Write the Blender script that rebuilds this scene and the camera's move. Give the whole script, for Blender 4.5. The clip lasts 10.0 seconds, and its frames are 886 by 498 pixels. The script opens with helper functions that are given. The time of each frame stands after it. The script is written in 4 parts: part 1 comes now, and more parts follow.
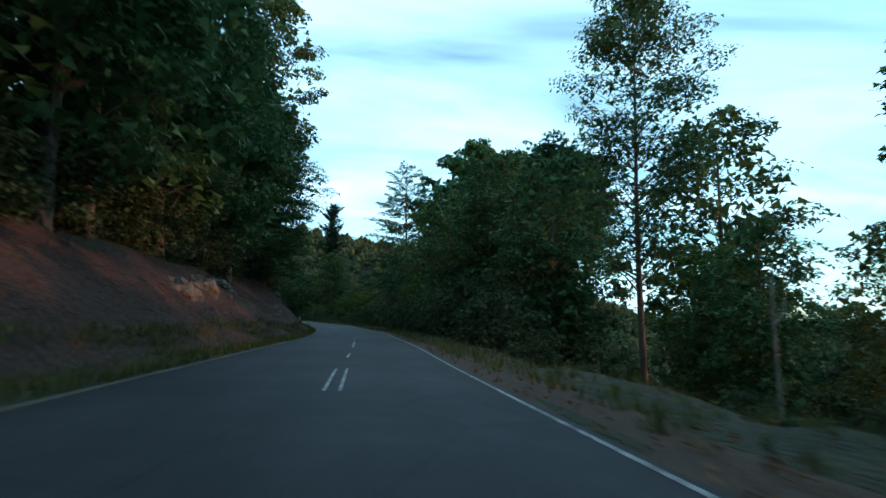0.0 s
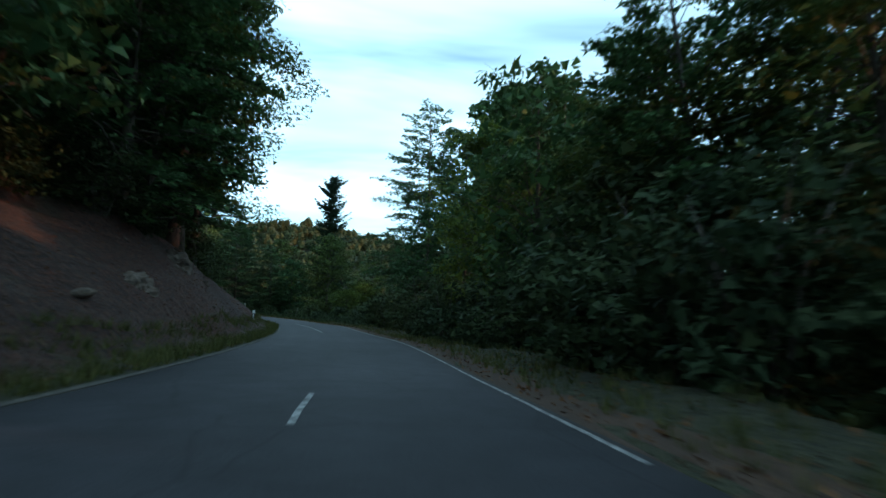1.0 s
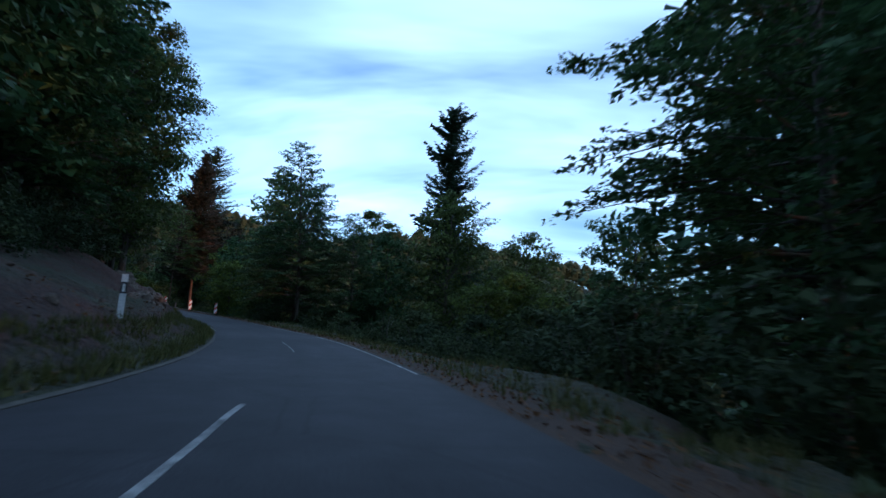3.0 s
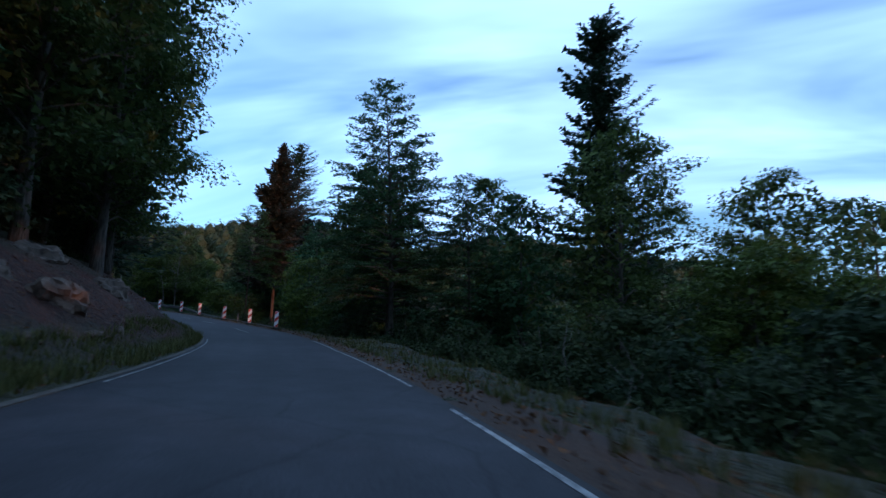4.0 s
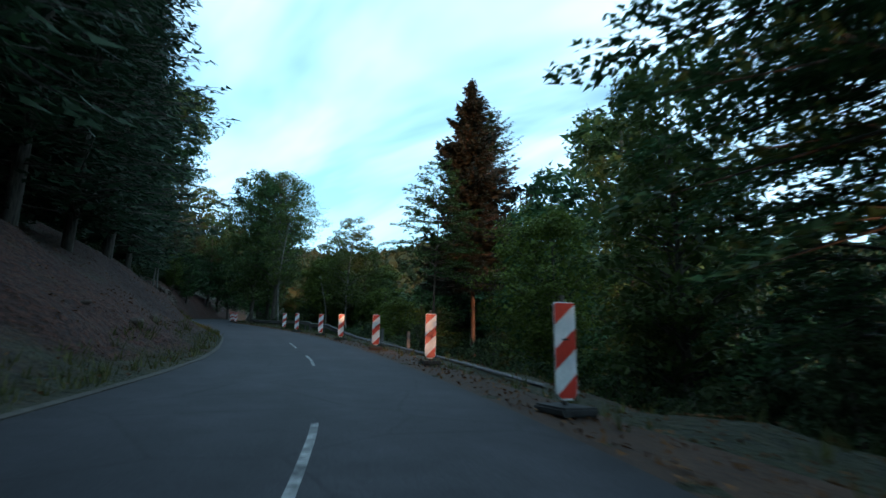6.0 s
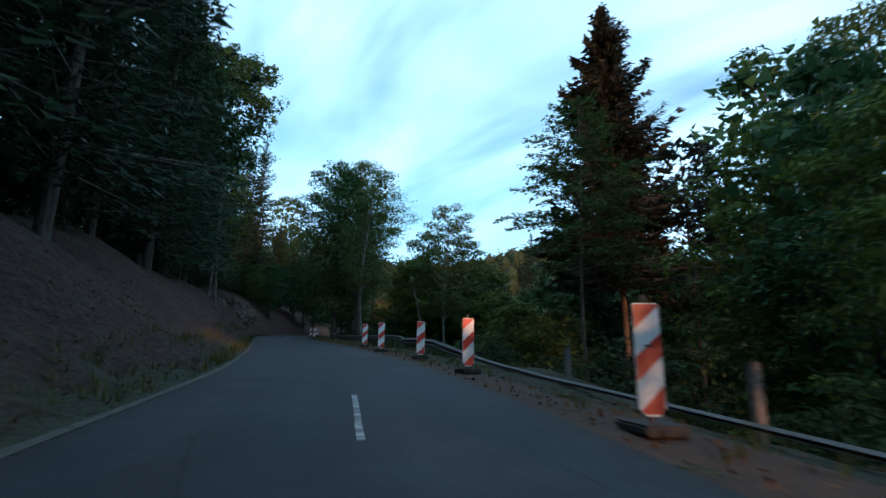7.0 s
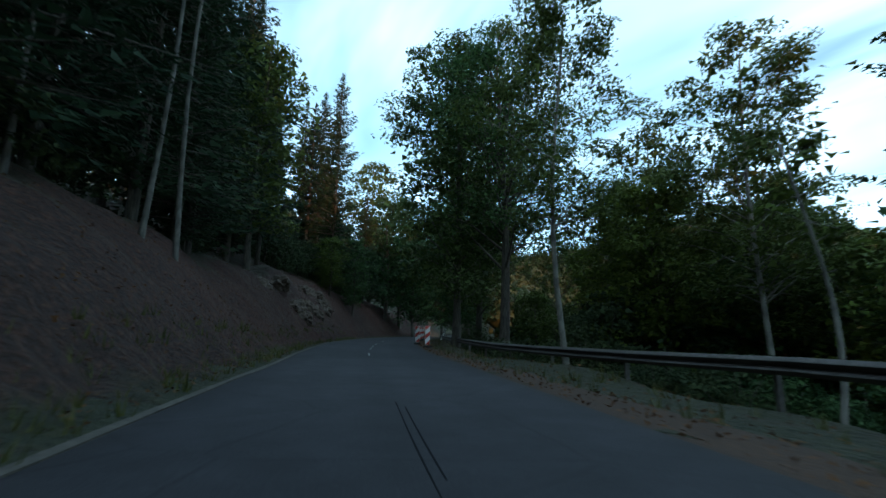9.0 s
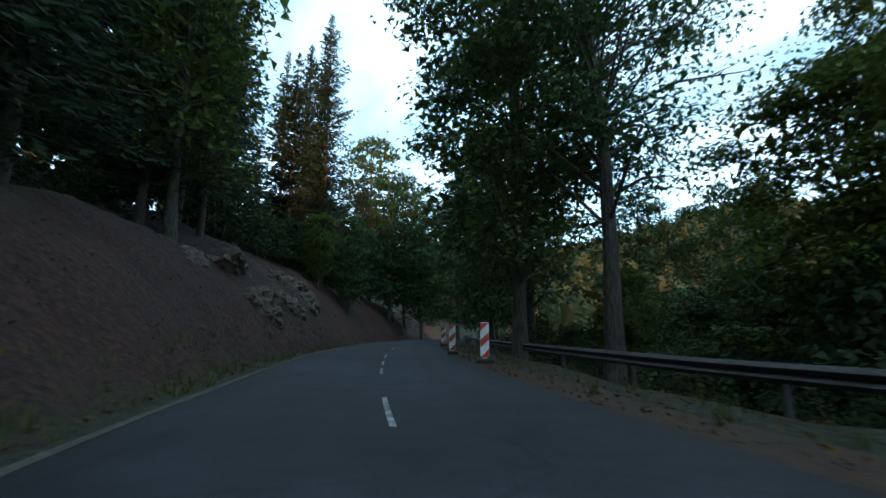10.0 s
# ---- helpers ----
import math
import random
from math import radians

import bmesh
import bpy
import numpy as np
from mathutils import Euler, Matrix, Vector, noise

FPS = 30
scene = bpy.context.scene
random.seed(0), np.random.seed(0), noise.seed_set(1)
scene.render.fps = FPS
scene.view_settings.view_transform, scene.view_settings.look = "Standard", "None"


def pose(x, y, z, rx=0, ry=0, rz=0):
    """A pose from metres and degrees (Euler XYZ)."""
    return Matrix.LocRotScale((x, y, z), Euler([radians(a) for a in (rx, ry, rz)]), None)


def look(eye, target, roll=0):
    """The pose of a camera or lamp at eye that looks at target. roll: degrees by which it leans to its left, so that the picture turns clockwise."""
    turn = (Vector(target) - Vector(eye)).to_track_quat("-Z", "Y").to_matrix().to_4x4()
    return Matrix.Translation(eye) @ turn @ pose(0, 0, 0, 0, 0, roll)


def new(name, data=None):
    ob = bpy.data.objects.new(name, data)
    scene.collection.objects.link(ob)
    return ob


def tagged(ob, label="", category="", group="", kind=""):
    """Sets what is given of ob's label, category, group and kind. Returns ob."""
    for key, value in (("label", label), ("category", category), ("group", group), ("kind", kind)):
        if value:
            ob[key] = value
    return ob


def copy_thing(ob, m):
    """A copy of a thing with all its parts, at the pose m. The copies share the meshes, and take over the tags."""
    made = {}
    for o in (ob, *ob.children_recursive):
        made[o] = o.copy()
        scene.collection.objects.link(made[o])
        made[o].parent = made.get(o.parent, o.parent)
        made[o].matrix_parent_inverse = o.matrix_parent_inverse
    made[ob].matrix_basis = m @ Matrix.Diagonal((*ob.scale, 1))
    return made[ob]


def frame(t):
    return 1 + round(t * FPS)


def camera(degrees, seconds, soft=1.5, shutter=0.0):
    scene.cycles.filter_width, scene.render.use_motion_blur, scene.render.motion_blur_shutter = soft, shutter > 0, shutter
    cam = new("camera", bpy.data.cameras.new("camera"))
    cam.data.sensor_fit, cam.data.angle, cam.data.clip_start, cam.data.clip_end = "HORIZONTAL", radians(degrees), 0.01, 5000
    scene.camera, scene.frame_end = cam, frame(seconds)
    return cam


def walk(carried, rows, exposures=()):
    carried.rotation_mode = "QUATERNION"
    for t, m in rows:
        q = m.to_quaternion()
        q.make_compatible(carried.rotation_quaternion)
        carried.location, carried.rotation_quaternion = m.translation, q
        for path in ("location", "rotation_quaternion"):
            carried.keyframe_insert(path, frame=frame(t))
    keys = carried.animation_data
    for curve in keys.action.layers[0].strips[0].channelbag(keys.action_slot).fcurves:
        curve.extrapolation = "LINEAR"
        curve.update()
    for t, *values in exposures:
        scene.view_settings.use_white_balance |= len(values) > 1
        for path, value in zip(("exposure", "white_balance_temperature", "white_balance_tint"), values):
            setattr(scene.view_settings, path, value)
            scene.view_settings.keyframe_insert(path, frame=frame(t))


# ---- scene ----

# ---------------------------------------------------------------- camera
PATH = [
    (0.00, -0.000, -0.000, 0.000, 97.486, -0.505, -4.007),
    (0.25, -0.468, 5.544, -0.110, 97.811, -0.875, -4.082),
    (0.50, -0.893, 11.031, -0.199, 97.994, -1.113, -4.015),
    (0.75, -1.283, 16.454, -0.266, 97.952, -1.273, -3.777),
    (1.00, -1.667, 21.803, -0.340, 97.623, -1.487, -3.350),
    (1.25, -2.100, 27.038, -0.430, 97.871, -1.845, -2.646),
    (1.50, -2.648, 32.114, -0.477, 98.459, -2.289, -1.580),
    (1.75, -3.369, 37.000, -0.479, 98.531, -2.637, -0.173),
    (2.00, -4.236, 41.763, -0.494, 98.264, -2.719, 1.296),
    (2.25, -5.210, 46.465, -0.533, 98.701, -2.567, 2.736),
    (2.50, -6.254, 51.130, -0.528, 99.556, -2.507, 4.417),
    (2.75, -7.400, 55.731, -0.464, 99.725, -2.617, 6.511),
    (3.00, -8.695, 60.229, -0.409, 99.187, -2.734, 8.960),
    (3.25, -10.206, 64.572, -0.396, 98.993, -2.650, 11.642),
    (3.50, -11.929, 68.747, -0.367, 99.373, -2.328, 14.376),
    (3.75, -13.844, 72.727, -0.289, 99.796, -1.915, 17.040),
    (4.00, -15.932, 76.455, -0.196, 99.855, -1.452, 19.612),
    (4.25, -18.155, 79.864, -0.117, 99.898, -0.958, 22.167),
    (4.50, -20.356, 83.055, -0.044, 100.085, -0.566, 24.854),
    (4.75, -22.456, 86.101, 0.035, 100.317, -0.412, 27.715),
    (5.00, -24.599, 88.988, 0.120, 100.511, -0.524, 30.540),
    (5.25, -26.935, 91.653, 0.216, 100.746, -0.753, 33.129),
    (5.50, -29.387, 94.150, 0.330, 101.020, -0.868, 35.614),
    (5.75, -31.836, 96.486, 0.461, 101.368, -0.817, 38.124),
    (6.00, -34.278, 98.619, 0.601, 101.711, -0.797, 40.592),
    (6.25, -36.749, 100.539, 0.750, 102.048, -0.841, 42.993),
    (6.50, -39.286, 102.330, 0.909, 102.388, -0.838, 45.387),
    (6.75, -41.939, 104.064, 1.085, 102.736, -0.695, 47.826),
    (7.00, -44.735, 105.781, 1.280, 103.085, -0.506, 50.271),
    (7.25, -47.699, 107.442, 1.501, 103.275, -0.515, 52.550),
    (7.50, -50.754, 109.017, 1.736, 103.282, -0.601, 54.591),
    (7.75, -53.847, 110.485, 1.973, 103.227, -0.568, 56.336),
    (8.00, -56.999, 111.850, 2.214, 103.186, -0.570, 57.728),
    (8.25, -60.235, 113.107, 2.458, 103.102, -0.770, 58.699),
    (8.50, -63.464, 114.279, 2.696, 103.012, -0.971, 59.380),
    (8.75, -66.574, 115.387, 2.923, 102.928, -0.946, 59.865),
    (9.00, -69.556, 116.474, 3.137, 102.833, -0.813, 60.184),
    (9.25, -72.458, 117.572, 3.342, 102.784, -0.731, 60.320),
    (9.50, -75.358, 118.686, 3.540, 102.793, -0.623, 60.328),
    (9.75, -78.323, 119.811, 3.737, 102.855, -0.271, 60.279),
    (10.00, -81.374, 120.941, 3.937, 102.938, 0.411, 60.219),
]

cam = camera(82.12, 10.0, soft=1.5, shutter=0.2)
walk(cam, [(r[0], pose(*r[1:])) for r in PATH],
     exposures=[(0.0, 0.76, 5850, 5), (1.0, 0.9, 6150, 8), (2.2, 0.88, 6300, 12), (3.3, 0.34, 5200, 30), (4.4, 0.38, 5350, 27), (5.6, 0.95, 6050, 13),
                (7.0, 0.7, 5800, 15), (8.6, 0.73, 6050, 14), (9.4, 1.16, 6400, 15), (10.0, 1.28, 6450, 17)])

# ---------------------------------------------------------------- sky and sun
SUN_EL, SUN_AZ = radians(5.4), radians(105.0)      # azimuth from +y towards +x
world = bpy.data.worlds.new("evening_sky")
scene.world = world
world.use_nodes = True
wn, wl = world.node_tree.nodes, world.node_tree.links
wn.clear()
sky = wn.new("ShaderNodeTexSky")
sky.sky_type, sky.sun_disc = "NISHITA", False
sky.sun_elevation, sky.sun_rotation = SUN_EL, SUN_AZ
sky.air_density, sky.dust_density, sky.ozone_density = 1.0, 0.3, 1.0
coord = wn.new("ShaderNodeTexCoord")
sep = wn.new("ShaderNodeSeparateXYZ")
wl.new(coord.outputs["Generated"], sep.inputs[0])
lift = wn.new("ShaderNodeMath"); lift.operation = "ADD"; lift.inputs[1].default_value = 0.22
wl.new(sep.outputs["Z"], lift.inputs[0])
clampz = wn.new("ShaderNodeMath"); clampz.operation = "MAXIMUM"; clampz.inputs[1].default_value = 0.1
wl.new(lift.outputs[0], clampz.inputs[0])
plane = wn.new("ShaderNodeVectorMath"); plane.operation = "DIVIDE"
wl.new(coord.outputs["Generated"], plane.inputs[0])
wl.new(clampz.outputs[0], plane.inputs[1])
cmap = wn.new("ShaderNodeMapping")
cmap.inputs["Rotation"].default_value = (0, 0, radians(35))
cmap.inputs["Scale"].default_value = (0.55, 1.5, 0.0)
cmap.inputs["Location"].default_value = (0.7, 0.35, 0.0)
wl.new(plane.outputs[0], cmap.inputs[0])
cnoise = wn.new("ShaderNodeTexNoise")
cnoise.inputs["Scale"].default_value = 1.25
cnoise.inputs["Detail"].default_value = 4.5
cnoise.inputs["Roughness"].default_value = 0.52
cnoise.inputs["Distortion"].default_value = 0.5
wl.new(cmap.outputs[0], cnoise.inputs["Vector"])
cramp = wn.new("ShaderNodeValToRGB")
cramp.color_ramp.elements[0].position, cramp.color_ramp.elements[1].position = 0.37, 0.78
cramp.color_ramp.elements[0].color = (0.16, 0.16, 0.16, 1)
wl.new(cnoise.outputs["Fac"], cramp.inputs[0])
cmix = wn.new("ShaderNodeMix"); cmix.data_type = "RGBA"
cmix.inputs["B"].default_value = (5.6, 8.5, 10.2, 1)
wl.new(cramp.outputs["Color"], cmix.inputs["Factor"])
clear = wn.new("ShaderNodeMix"); clear.data_type, clear.blend_type = "RGBA", "MULTIPLY"
clear.inputs["Factor"].default_value = 1.0
clear.inputs["B"].default_value = (0.62, 1.1, 1.28, 1)
wl.new(sky.outputs[0], clear.inputs["A"])
wl.new(clear.outputs["Result"], cmix.inputs["A"])
bg = wn.new("ShaderNodeBackground")
bg.inputs["Strength"].default_value = 0.15
wl.new(cmix.outputs["Result"], bg.inputs[0])
wout = wn.new("ShaderNodeOutputWorld")
wl.new(bg.outputs[0], wout.inputs[0])

sun_data = bpy.data.lights.new("sun", "SUN")
sun_data.energy, sun_data.angle, sun_data.color = 2.0, radians(0.6), (1.0, 0.47, 0.22)
sun = new("sun", sun_data)
to_sun = Vector((math.sin(SUN_AZ) * math.cos(SUN_EL), math.cos(SUN_AZ) * math.cos(SUN_EL), math.sin(SUN_EL)))
sun.matrix_world = look(to_sun * 100, (0, 0, 0))

# ---------------------------------------------------------------- the road's axis: distance, x, y, z
AXIS = [
    (-30, 2.60, -29.89, -0.06),
    (-20, 1.73, -19.93, -0.30),
    (-10, 0.87, -9.96, -0.55),
    (0, -0.00, -0.00, -0.82),
    (10, -0.81, 9.97, -1.00),
    (20, -1.53, 19.94, -1.13),
    (30, -2.39, 29.90, -1.29),
    (40, -3.86, 39.79, -1.30),
    (50, -5.90, 49.58, -1.36),
    (60, -8.40, 59.26, -1.24),
    (70, -11.88, 68.63, -1.19),
    (80, -16.56, 77.45, -0.99),
    (90, -22.19, 85.72, -0.80),
    (100, -28.60, 93.37, -0.53),
    (110, -36.06, 100.02, -0.11),
    (120, -44.38, 105.56, 0.43),
    (130, -53.23, 110.20, 1.11),
    (140, -62.50, 113.94, 1.81),
    (150, -71.90, 117.36, 2.48),
    (160, -81.25, 120.90, 3.11),
    (170, -90.55, 124.58, 3.70),
    (180, -99.66, 128.70, 4.35),
    (195, -112.95, 135.65, 5.31),
    (210, -125.72, 143.52, 6.23),
    (230, -141.83, 155.35, 7.45),
]

AX = np.array(AXIS)
SS = np.arange(-30.0, 230.01, 1.0)


def spline(xs, ys, x):
    """A smooth curve (Catmull-Rom) through the points."""
    x = np.asarray(x, float)
    m = np.gradient(ys, xs)
    i = np.clip(np.searchsorted(xs, x) - 1, 0, len(xs) - 2)
    h = xs[i + 1] - xs[i]
    u = (x - xs[i]) / h
    return ((2 * u**3 - 3 * u**2 + 1) * ys[i] + (u**3 - 2 * u**2 + u) * h * m[i]
            + (-2 * u**3 + 3 * u**2) * ys[i + 1] + (u**3 - u**2) * h * m[i + 1])


LINE = np.stack([spline(AX[:, 0], AX[:, k], SS) for k in (1, 2, 3)], 1)
TAN = np.gradient(LINE[:, :2], axis=0)
TAN /= np.linalg.norm(TAN, axis=1)[:, None]


def left_edge(s):
    return np.interp(s, [-30, 0, 15, 30, 40, 50, 60, 75, 85, 95, 110, 120, 135, 150, 160, 170, 180, 230],
                     [-3.35, -3.30, -3.34, -3.28, -2.94, -2.80, -2.81, -2.64, -2.78, -2.82, -2.77, -2.13, -1.92, -1.83, -1.92, -2.34, -2.75, -3.06])


def right_edge(s):
    return np.interp(s, [-30, 0, 15, 30, 40, 50, 60, 75, 85, 95, 110, 126, 135, 150, 170, 230],
                     [1.75, 1.80, 1.88, 1.83, 2.02, 1.99, 1.78, 1.50, 1.38, 1.24, 1.85, 2.19, 2.42, 2.60, 2.70, 2.75])


def centre(s):
    return np.interp(s, [-30, 0, 7, 13, 24, 27, 51, 56, 61, 66, 75, 79, 108, 112, 120, 125, 128, 150, 166, 175, 230],
                     [-0.35, -0.35, -0.38, -0.42, -0.53, -0.64, -0.51, -0.72, -0.93, -0.97, -0.54, -0.63, -0.33, -0.12, 0.15, 0.16, 0.26, 0.45, 0.26, 0.23, -0.1])


def at(s, lat):
    """The place beside the road's axis, at the road's own height: right is positive."""
    x, y, z = (float(np.interp(s, SS, LINE[:, k])) for k in range(3))
    tx, ty = (float(np.interp(s, SS, TAN[:, k])) for k in range(2))
    return Vector((x + ty * lat, y - tx * lat, z))


def heading(s):
    tx, ty = (float(np.interp(s, SS, TAN[:, k])) for k in range(2))
    return math.degrees(math.atan2(-tx, ty))


def hash_noise(x, y, scale, seed):
    """Smooth value noise on arrays, about -1 to 1."""
    x, y = np.asarray(x) / scale + seed * 17.3, np.asarray(y) / scale + seed * 9.1
    ix, iy = np.floor(x), np.floor(y)
    fx, fy = x - ix, y - iy
    fx, fy = fx * fx * (3 - 2 * fx), fy * fy * (3 - 2 * fy)

    def h(a, b):
        v = np.sin(a * 127.1 + b * 311.7 + seed * 74.7) * 43758.5453
        return (v - np.floor(v)) * 2 - 1
    return ((h(ix, iy) * (1 - fx) + h(ix + 1, iy) * fx) * (1 - fy)
            + (h(ix, iy + 1) * (1 - fx) + h(ix + 1, iy + 1) * fx) * fy)


def along(x, y):
    """Distance along the road, offset to its right and the road's height, for arrays of places."""
    x, y = np.asarray(x, float).ravel(), np.asarray(y, float).ravel()
    s, lat, zr = np.empty_like(x), np.empty_like(x), np.empty_like(x)
    for a in range(0, len(x), 20000):
        b = slice(a, a + 20000)
        d = (x[b, None] - LINE[None, :, 0])**2 + (y[b, None] - LINE[None, :, 1])**2
        i = d.argmin(1)
        ex, ey = x[b] - LINE[i, 0], y[b] - LINE[i, 1]
        du = ex * TAN[i, 0] + ey * TAN[i, 1]
        side = ex * TAN[i, 1] - ey * TAN[i, 0]
        s[b] = SS[i] + du
        far = np.sqrt(d[np.arange(len(i)), i])
        ends = (i == 0) | (i == len(SS) - 1)
        lat[b] = np.where(ends, side, np.where(side >= 0, far, -far))
        zr[b] = np.interp(s[b], SS, LINE[:, 2])
    return s, lat, zr


BANK_S = [-30, 0, 20, 45, 60, 68, 80, 95, 110, 130, 150, 170, 185, 200, 230]
BANK_H = [2.2, 2.4, 3.0, 3.4, 2.6, 1.6, 1.6, 2.6, 2.2, 2.6, 3.0, 3.4, 4.6, 4.8, 4.0]


def ground_height(x, y):
    """The lie of the land: a cut bank and wooded slope to the left, a fall into a valley to the right, hills beyond."""
    s, lat, zr = along(x, y)
    x, y = np.asarray(x, float).ravel(), np.asarray(y, float).ravel()
    le, re = left_edge(s), right_edge(s)
    bank = np.interp(s, BANK_S, BANK_H)
    rough = hash_noise(x, y, 1.4, 1) * 0.24 + hash_noise(x, y, 4.5, 2) * 0.4
    dl = le - lat
    up = np.interp(dl, [-0.01, 0.0, 0.9, 1.3], [0, 0.02, 0.06, 0.18])
    steep = np.clip((dl - 1.0) / 3.6, 0, 1)
    up = up + bank * steep**0.85
    up = up + np.clip(dl - 4.6, 0, 60) * 0.42 + np.clip(dl - 64.6, 0, 150) * 0.12
    up = up + rough * np.clip((dl - 0.7) / 1.5, 0, 1)
    dr = lat - re
    down = np.interp(dr, [0, 0.7, 1.9, 2.6, 9, 25, 60, 130], [0.0, -0.03, -0.02, -0.15, -2.9, -8.5, -18, -22])
    down = down + rough * np.clip((dr - 0.9) / 2.5, 0, 1)
    hill = np.clip((dr - 110) / 190, 0, 1)
    hill = hill * hill * (3 - 2 * hill) * (74 + hash_noise(x, y, 160, 5) * 12) + np.clip(dr - 300, 0, 900) * 0.03
    down = down + hill * 0.7 * np.clip((y - 10) / 110, 0, 1) * np.clip(1 - (x - 30) / 150, 0.1, 1)
    ahead = np.clip((s - 250) / 140, 0, 1)
    z = np.where(lat < (le + re) / 2, np.where(dl > 0, up, -0.22), np.where(dr > 0, down, -0.22))
    z = np.where((dl <= 0) & (dr <= 0), -0.22, z)
    z = zr + z + ahead**2 * 34
    knoll = np.exp(-(((x + 192) / 88)**2 + ((y - 316) / 88)**2)**1.4)
    return z + np.maximum(46 + hash_noise(x, y, 40, 8) * 3 - z, 0) * knoll


def ground_at(s, lat):
    p = at(s, lat)
    return Vector((p.x, p.y, float(ground_height([p.x], [p.y])[0])))


# ---------------------------------------------------------------- materials
def material(name, rough=0.8, metal=0.0):
    m = bpy.data.materials.new(name)
    m.use_nodes = True
    n, l = m.node_tree.nodes, m.node_tree.links
    b = n["Principled BSDF"]
    b.inputs["Roughness"].default_value = rough
    b.inputs["Metallic"].default_value = metal
    return m, n, l, b


def noise_node(n, l, scale, detail=4.0, coords="Object", rough=0.55):
    c = n.new("ShaderNodeTexCoord")
    t = n.new("ShaderNodeTexNoise")
    t.inputs["Scale"].default_value, t.inputs["Detail"].default_value = scale, detail
    t.inputs["Roughness"].default_value = rough
    l.new(c.outputs[coords], t.inputs["Vector"])
    return t


def ramp(n, l, fac, stops):
    r = n.new("ShaderNodeValToRGB")
    e = r.color_ramp.elements
    while len(e) < len(stops):
        e.new(0.5)
    for k, (p, c) in enumerate(stops):
        e[k].position, e[k].color = p, (*c, 1)
    l.new(fac, r.inputs[0])
    return r


def mix(n, l, fac, a, b, mode="MIX"):
    x = n.new("ShaderNodeMix")
    x.data_type, x.blend_type = "RGBA", mode
    for socket, v in (("Factor", fac), ("A", a), ("B", b)):
        if isinstance(v, (int, float)):
            x.inputs[socket].default_value = v
        elif isinstance(v, tuple):
            x.inputs[socket].default_value = (*v, 1)
        else:
            l.new(v, x.inputs[socket])
    return x.outputs["Result"]


def bump(n, l, b, height, strength, distance=0.02):
    k = n.new("ShaderNodeBump")
    k.inputs["Strength"].default_value, k.inputs["Distance"].default_value = strength, distance
    l.new(height, k.inputs["Height"])
    l.new(k.outputs[0], b.inputs["Normal"])


def plain(name, colour, rough=0.6, metal=0.0, grain=25.0, spread=0.25, relief=0.0):
    """A surface of one paint or stuff, with fine grain and larger stains."""
    m, n, l, b = material(name, rough, metal)
    fine = noise_node(n, l, grain)
    broad = noise_node(n, l, grain * 0.12)
    dark = tuple(c * (1 - spread) for c in colour)
    light = tuple(min(1, c * (1 + spread * 0.6)) for c in colour)
    c1 = ramp(n, l, fine.outputs["Fac"], [(0.3, dark), (0.7, light)])
    c2 = ramp(n, l, broad.outputs["Fac"], [(0.35, (0.72, 0.72, 0.72)), (0.65, (1, 1, 1))])
    l.new(mix(n, l, 1.0, c1.outputs[0], c2.outputs[0], "MULTIPLY"), b.inputs["Base Color"])
    if relief:
        bump(n, l, b, fine.outputs["Fac"], relief)
    return m


def asphalt_material():
    m, n, l, b = material("asphalt", 0.78)
    fine = noise_node(n, l, 60, 3)
    mid = noise_node(n, l, 2.2, 4)
    broad = noise_node(n, l, 0.22, 3)
    b.inputs["Specular IOR Level"].default_value = 0.28
    c1 = ramp(n, l, fine.outputs["Fac"], [(0.3, (0.015, 0.015, 0.018)), (0.72, (0.043, 0.042, 0.048))])
    c2 = ramp(n, l, mid.outputs["Fac"], [(0.3, (0.7, 0.7, 0.7)), (0.7, (1.15, 1.15, 1.15))])
    c3 = ramp(n, l, broad.outputs["Fac"], [(0.35, (0.64, 0.64, 0.66)), (0.65, (1.25, 1.24, 1.22))])
    c = mix(n, l, 1.0, c1.outputs[0], c2.outputs[0], "MULTIPLY")
    c = mix(n, l, 1.0, c, c3.outputs[0], "MULTIPLY")
    uv = n.new("ShaderNodeUVMap")
    sp = n.new("ShaderNodeSeparateXYZ")
    l.new(uv.outputs[0], sp.inputs[0])
    wave = ramp(n, l, sp.outputs["X"], [(0.0, (0.75, 0.72, 0.68)), (0.06, (0.95, 0.95, 0.95)), (0.17, (1.14, 1.14, 1.14)),
                                         (0.28, (0.95, 0.95, 0.95)), (0.38, (1.1, 1.1, 1.1)), (0.5, (0.86, 0.86, 0.86)),
                                         (0.62, (1.12, 1.12, 1.12)), (0.74, (0.95, 0.95, 0.95)), (0.85, (1.14, 1.14, 1.14)),
                                         (0.95, (0.95, 0.95, 0.95)), (1.0, (0.75, 0.72, 0.68))])
    c = mix(n, l, 1.0, c, wave.outputs[0], "MULTIPLY")
    cr = n.new("ShaderNodeTexVoronoi")
    cr.feature = "DISTANCE_TO_EDGE"
    cr.inputs["Scale"].default_value = 0.45
    cc = n.new("ShaderNodeTexCoord")
    warp = mix(n, l, 0.12, cc.outputs["Object"], mid.outputs["Color"], "ADD")
    l.new(warp, cr.inputs["Vector"])
    crack = ramp(n, l, cr.outputs["Distance"], [(0.0, (0.4, 0.4, 0.4)), (0.012, (1, 1, 1))])
    c = mix(n, l, 0.7, c, crack.outputs[0], "MULTIPLY")
    l.new(c, b.inputs["Base Color"])
    bump(n, l, b, fine.outputs["Fac"], 0.35, 0.008)
    return m


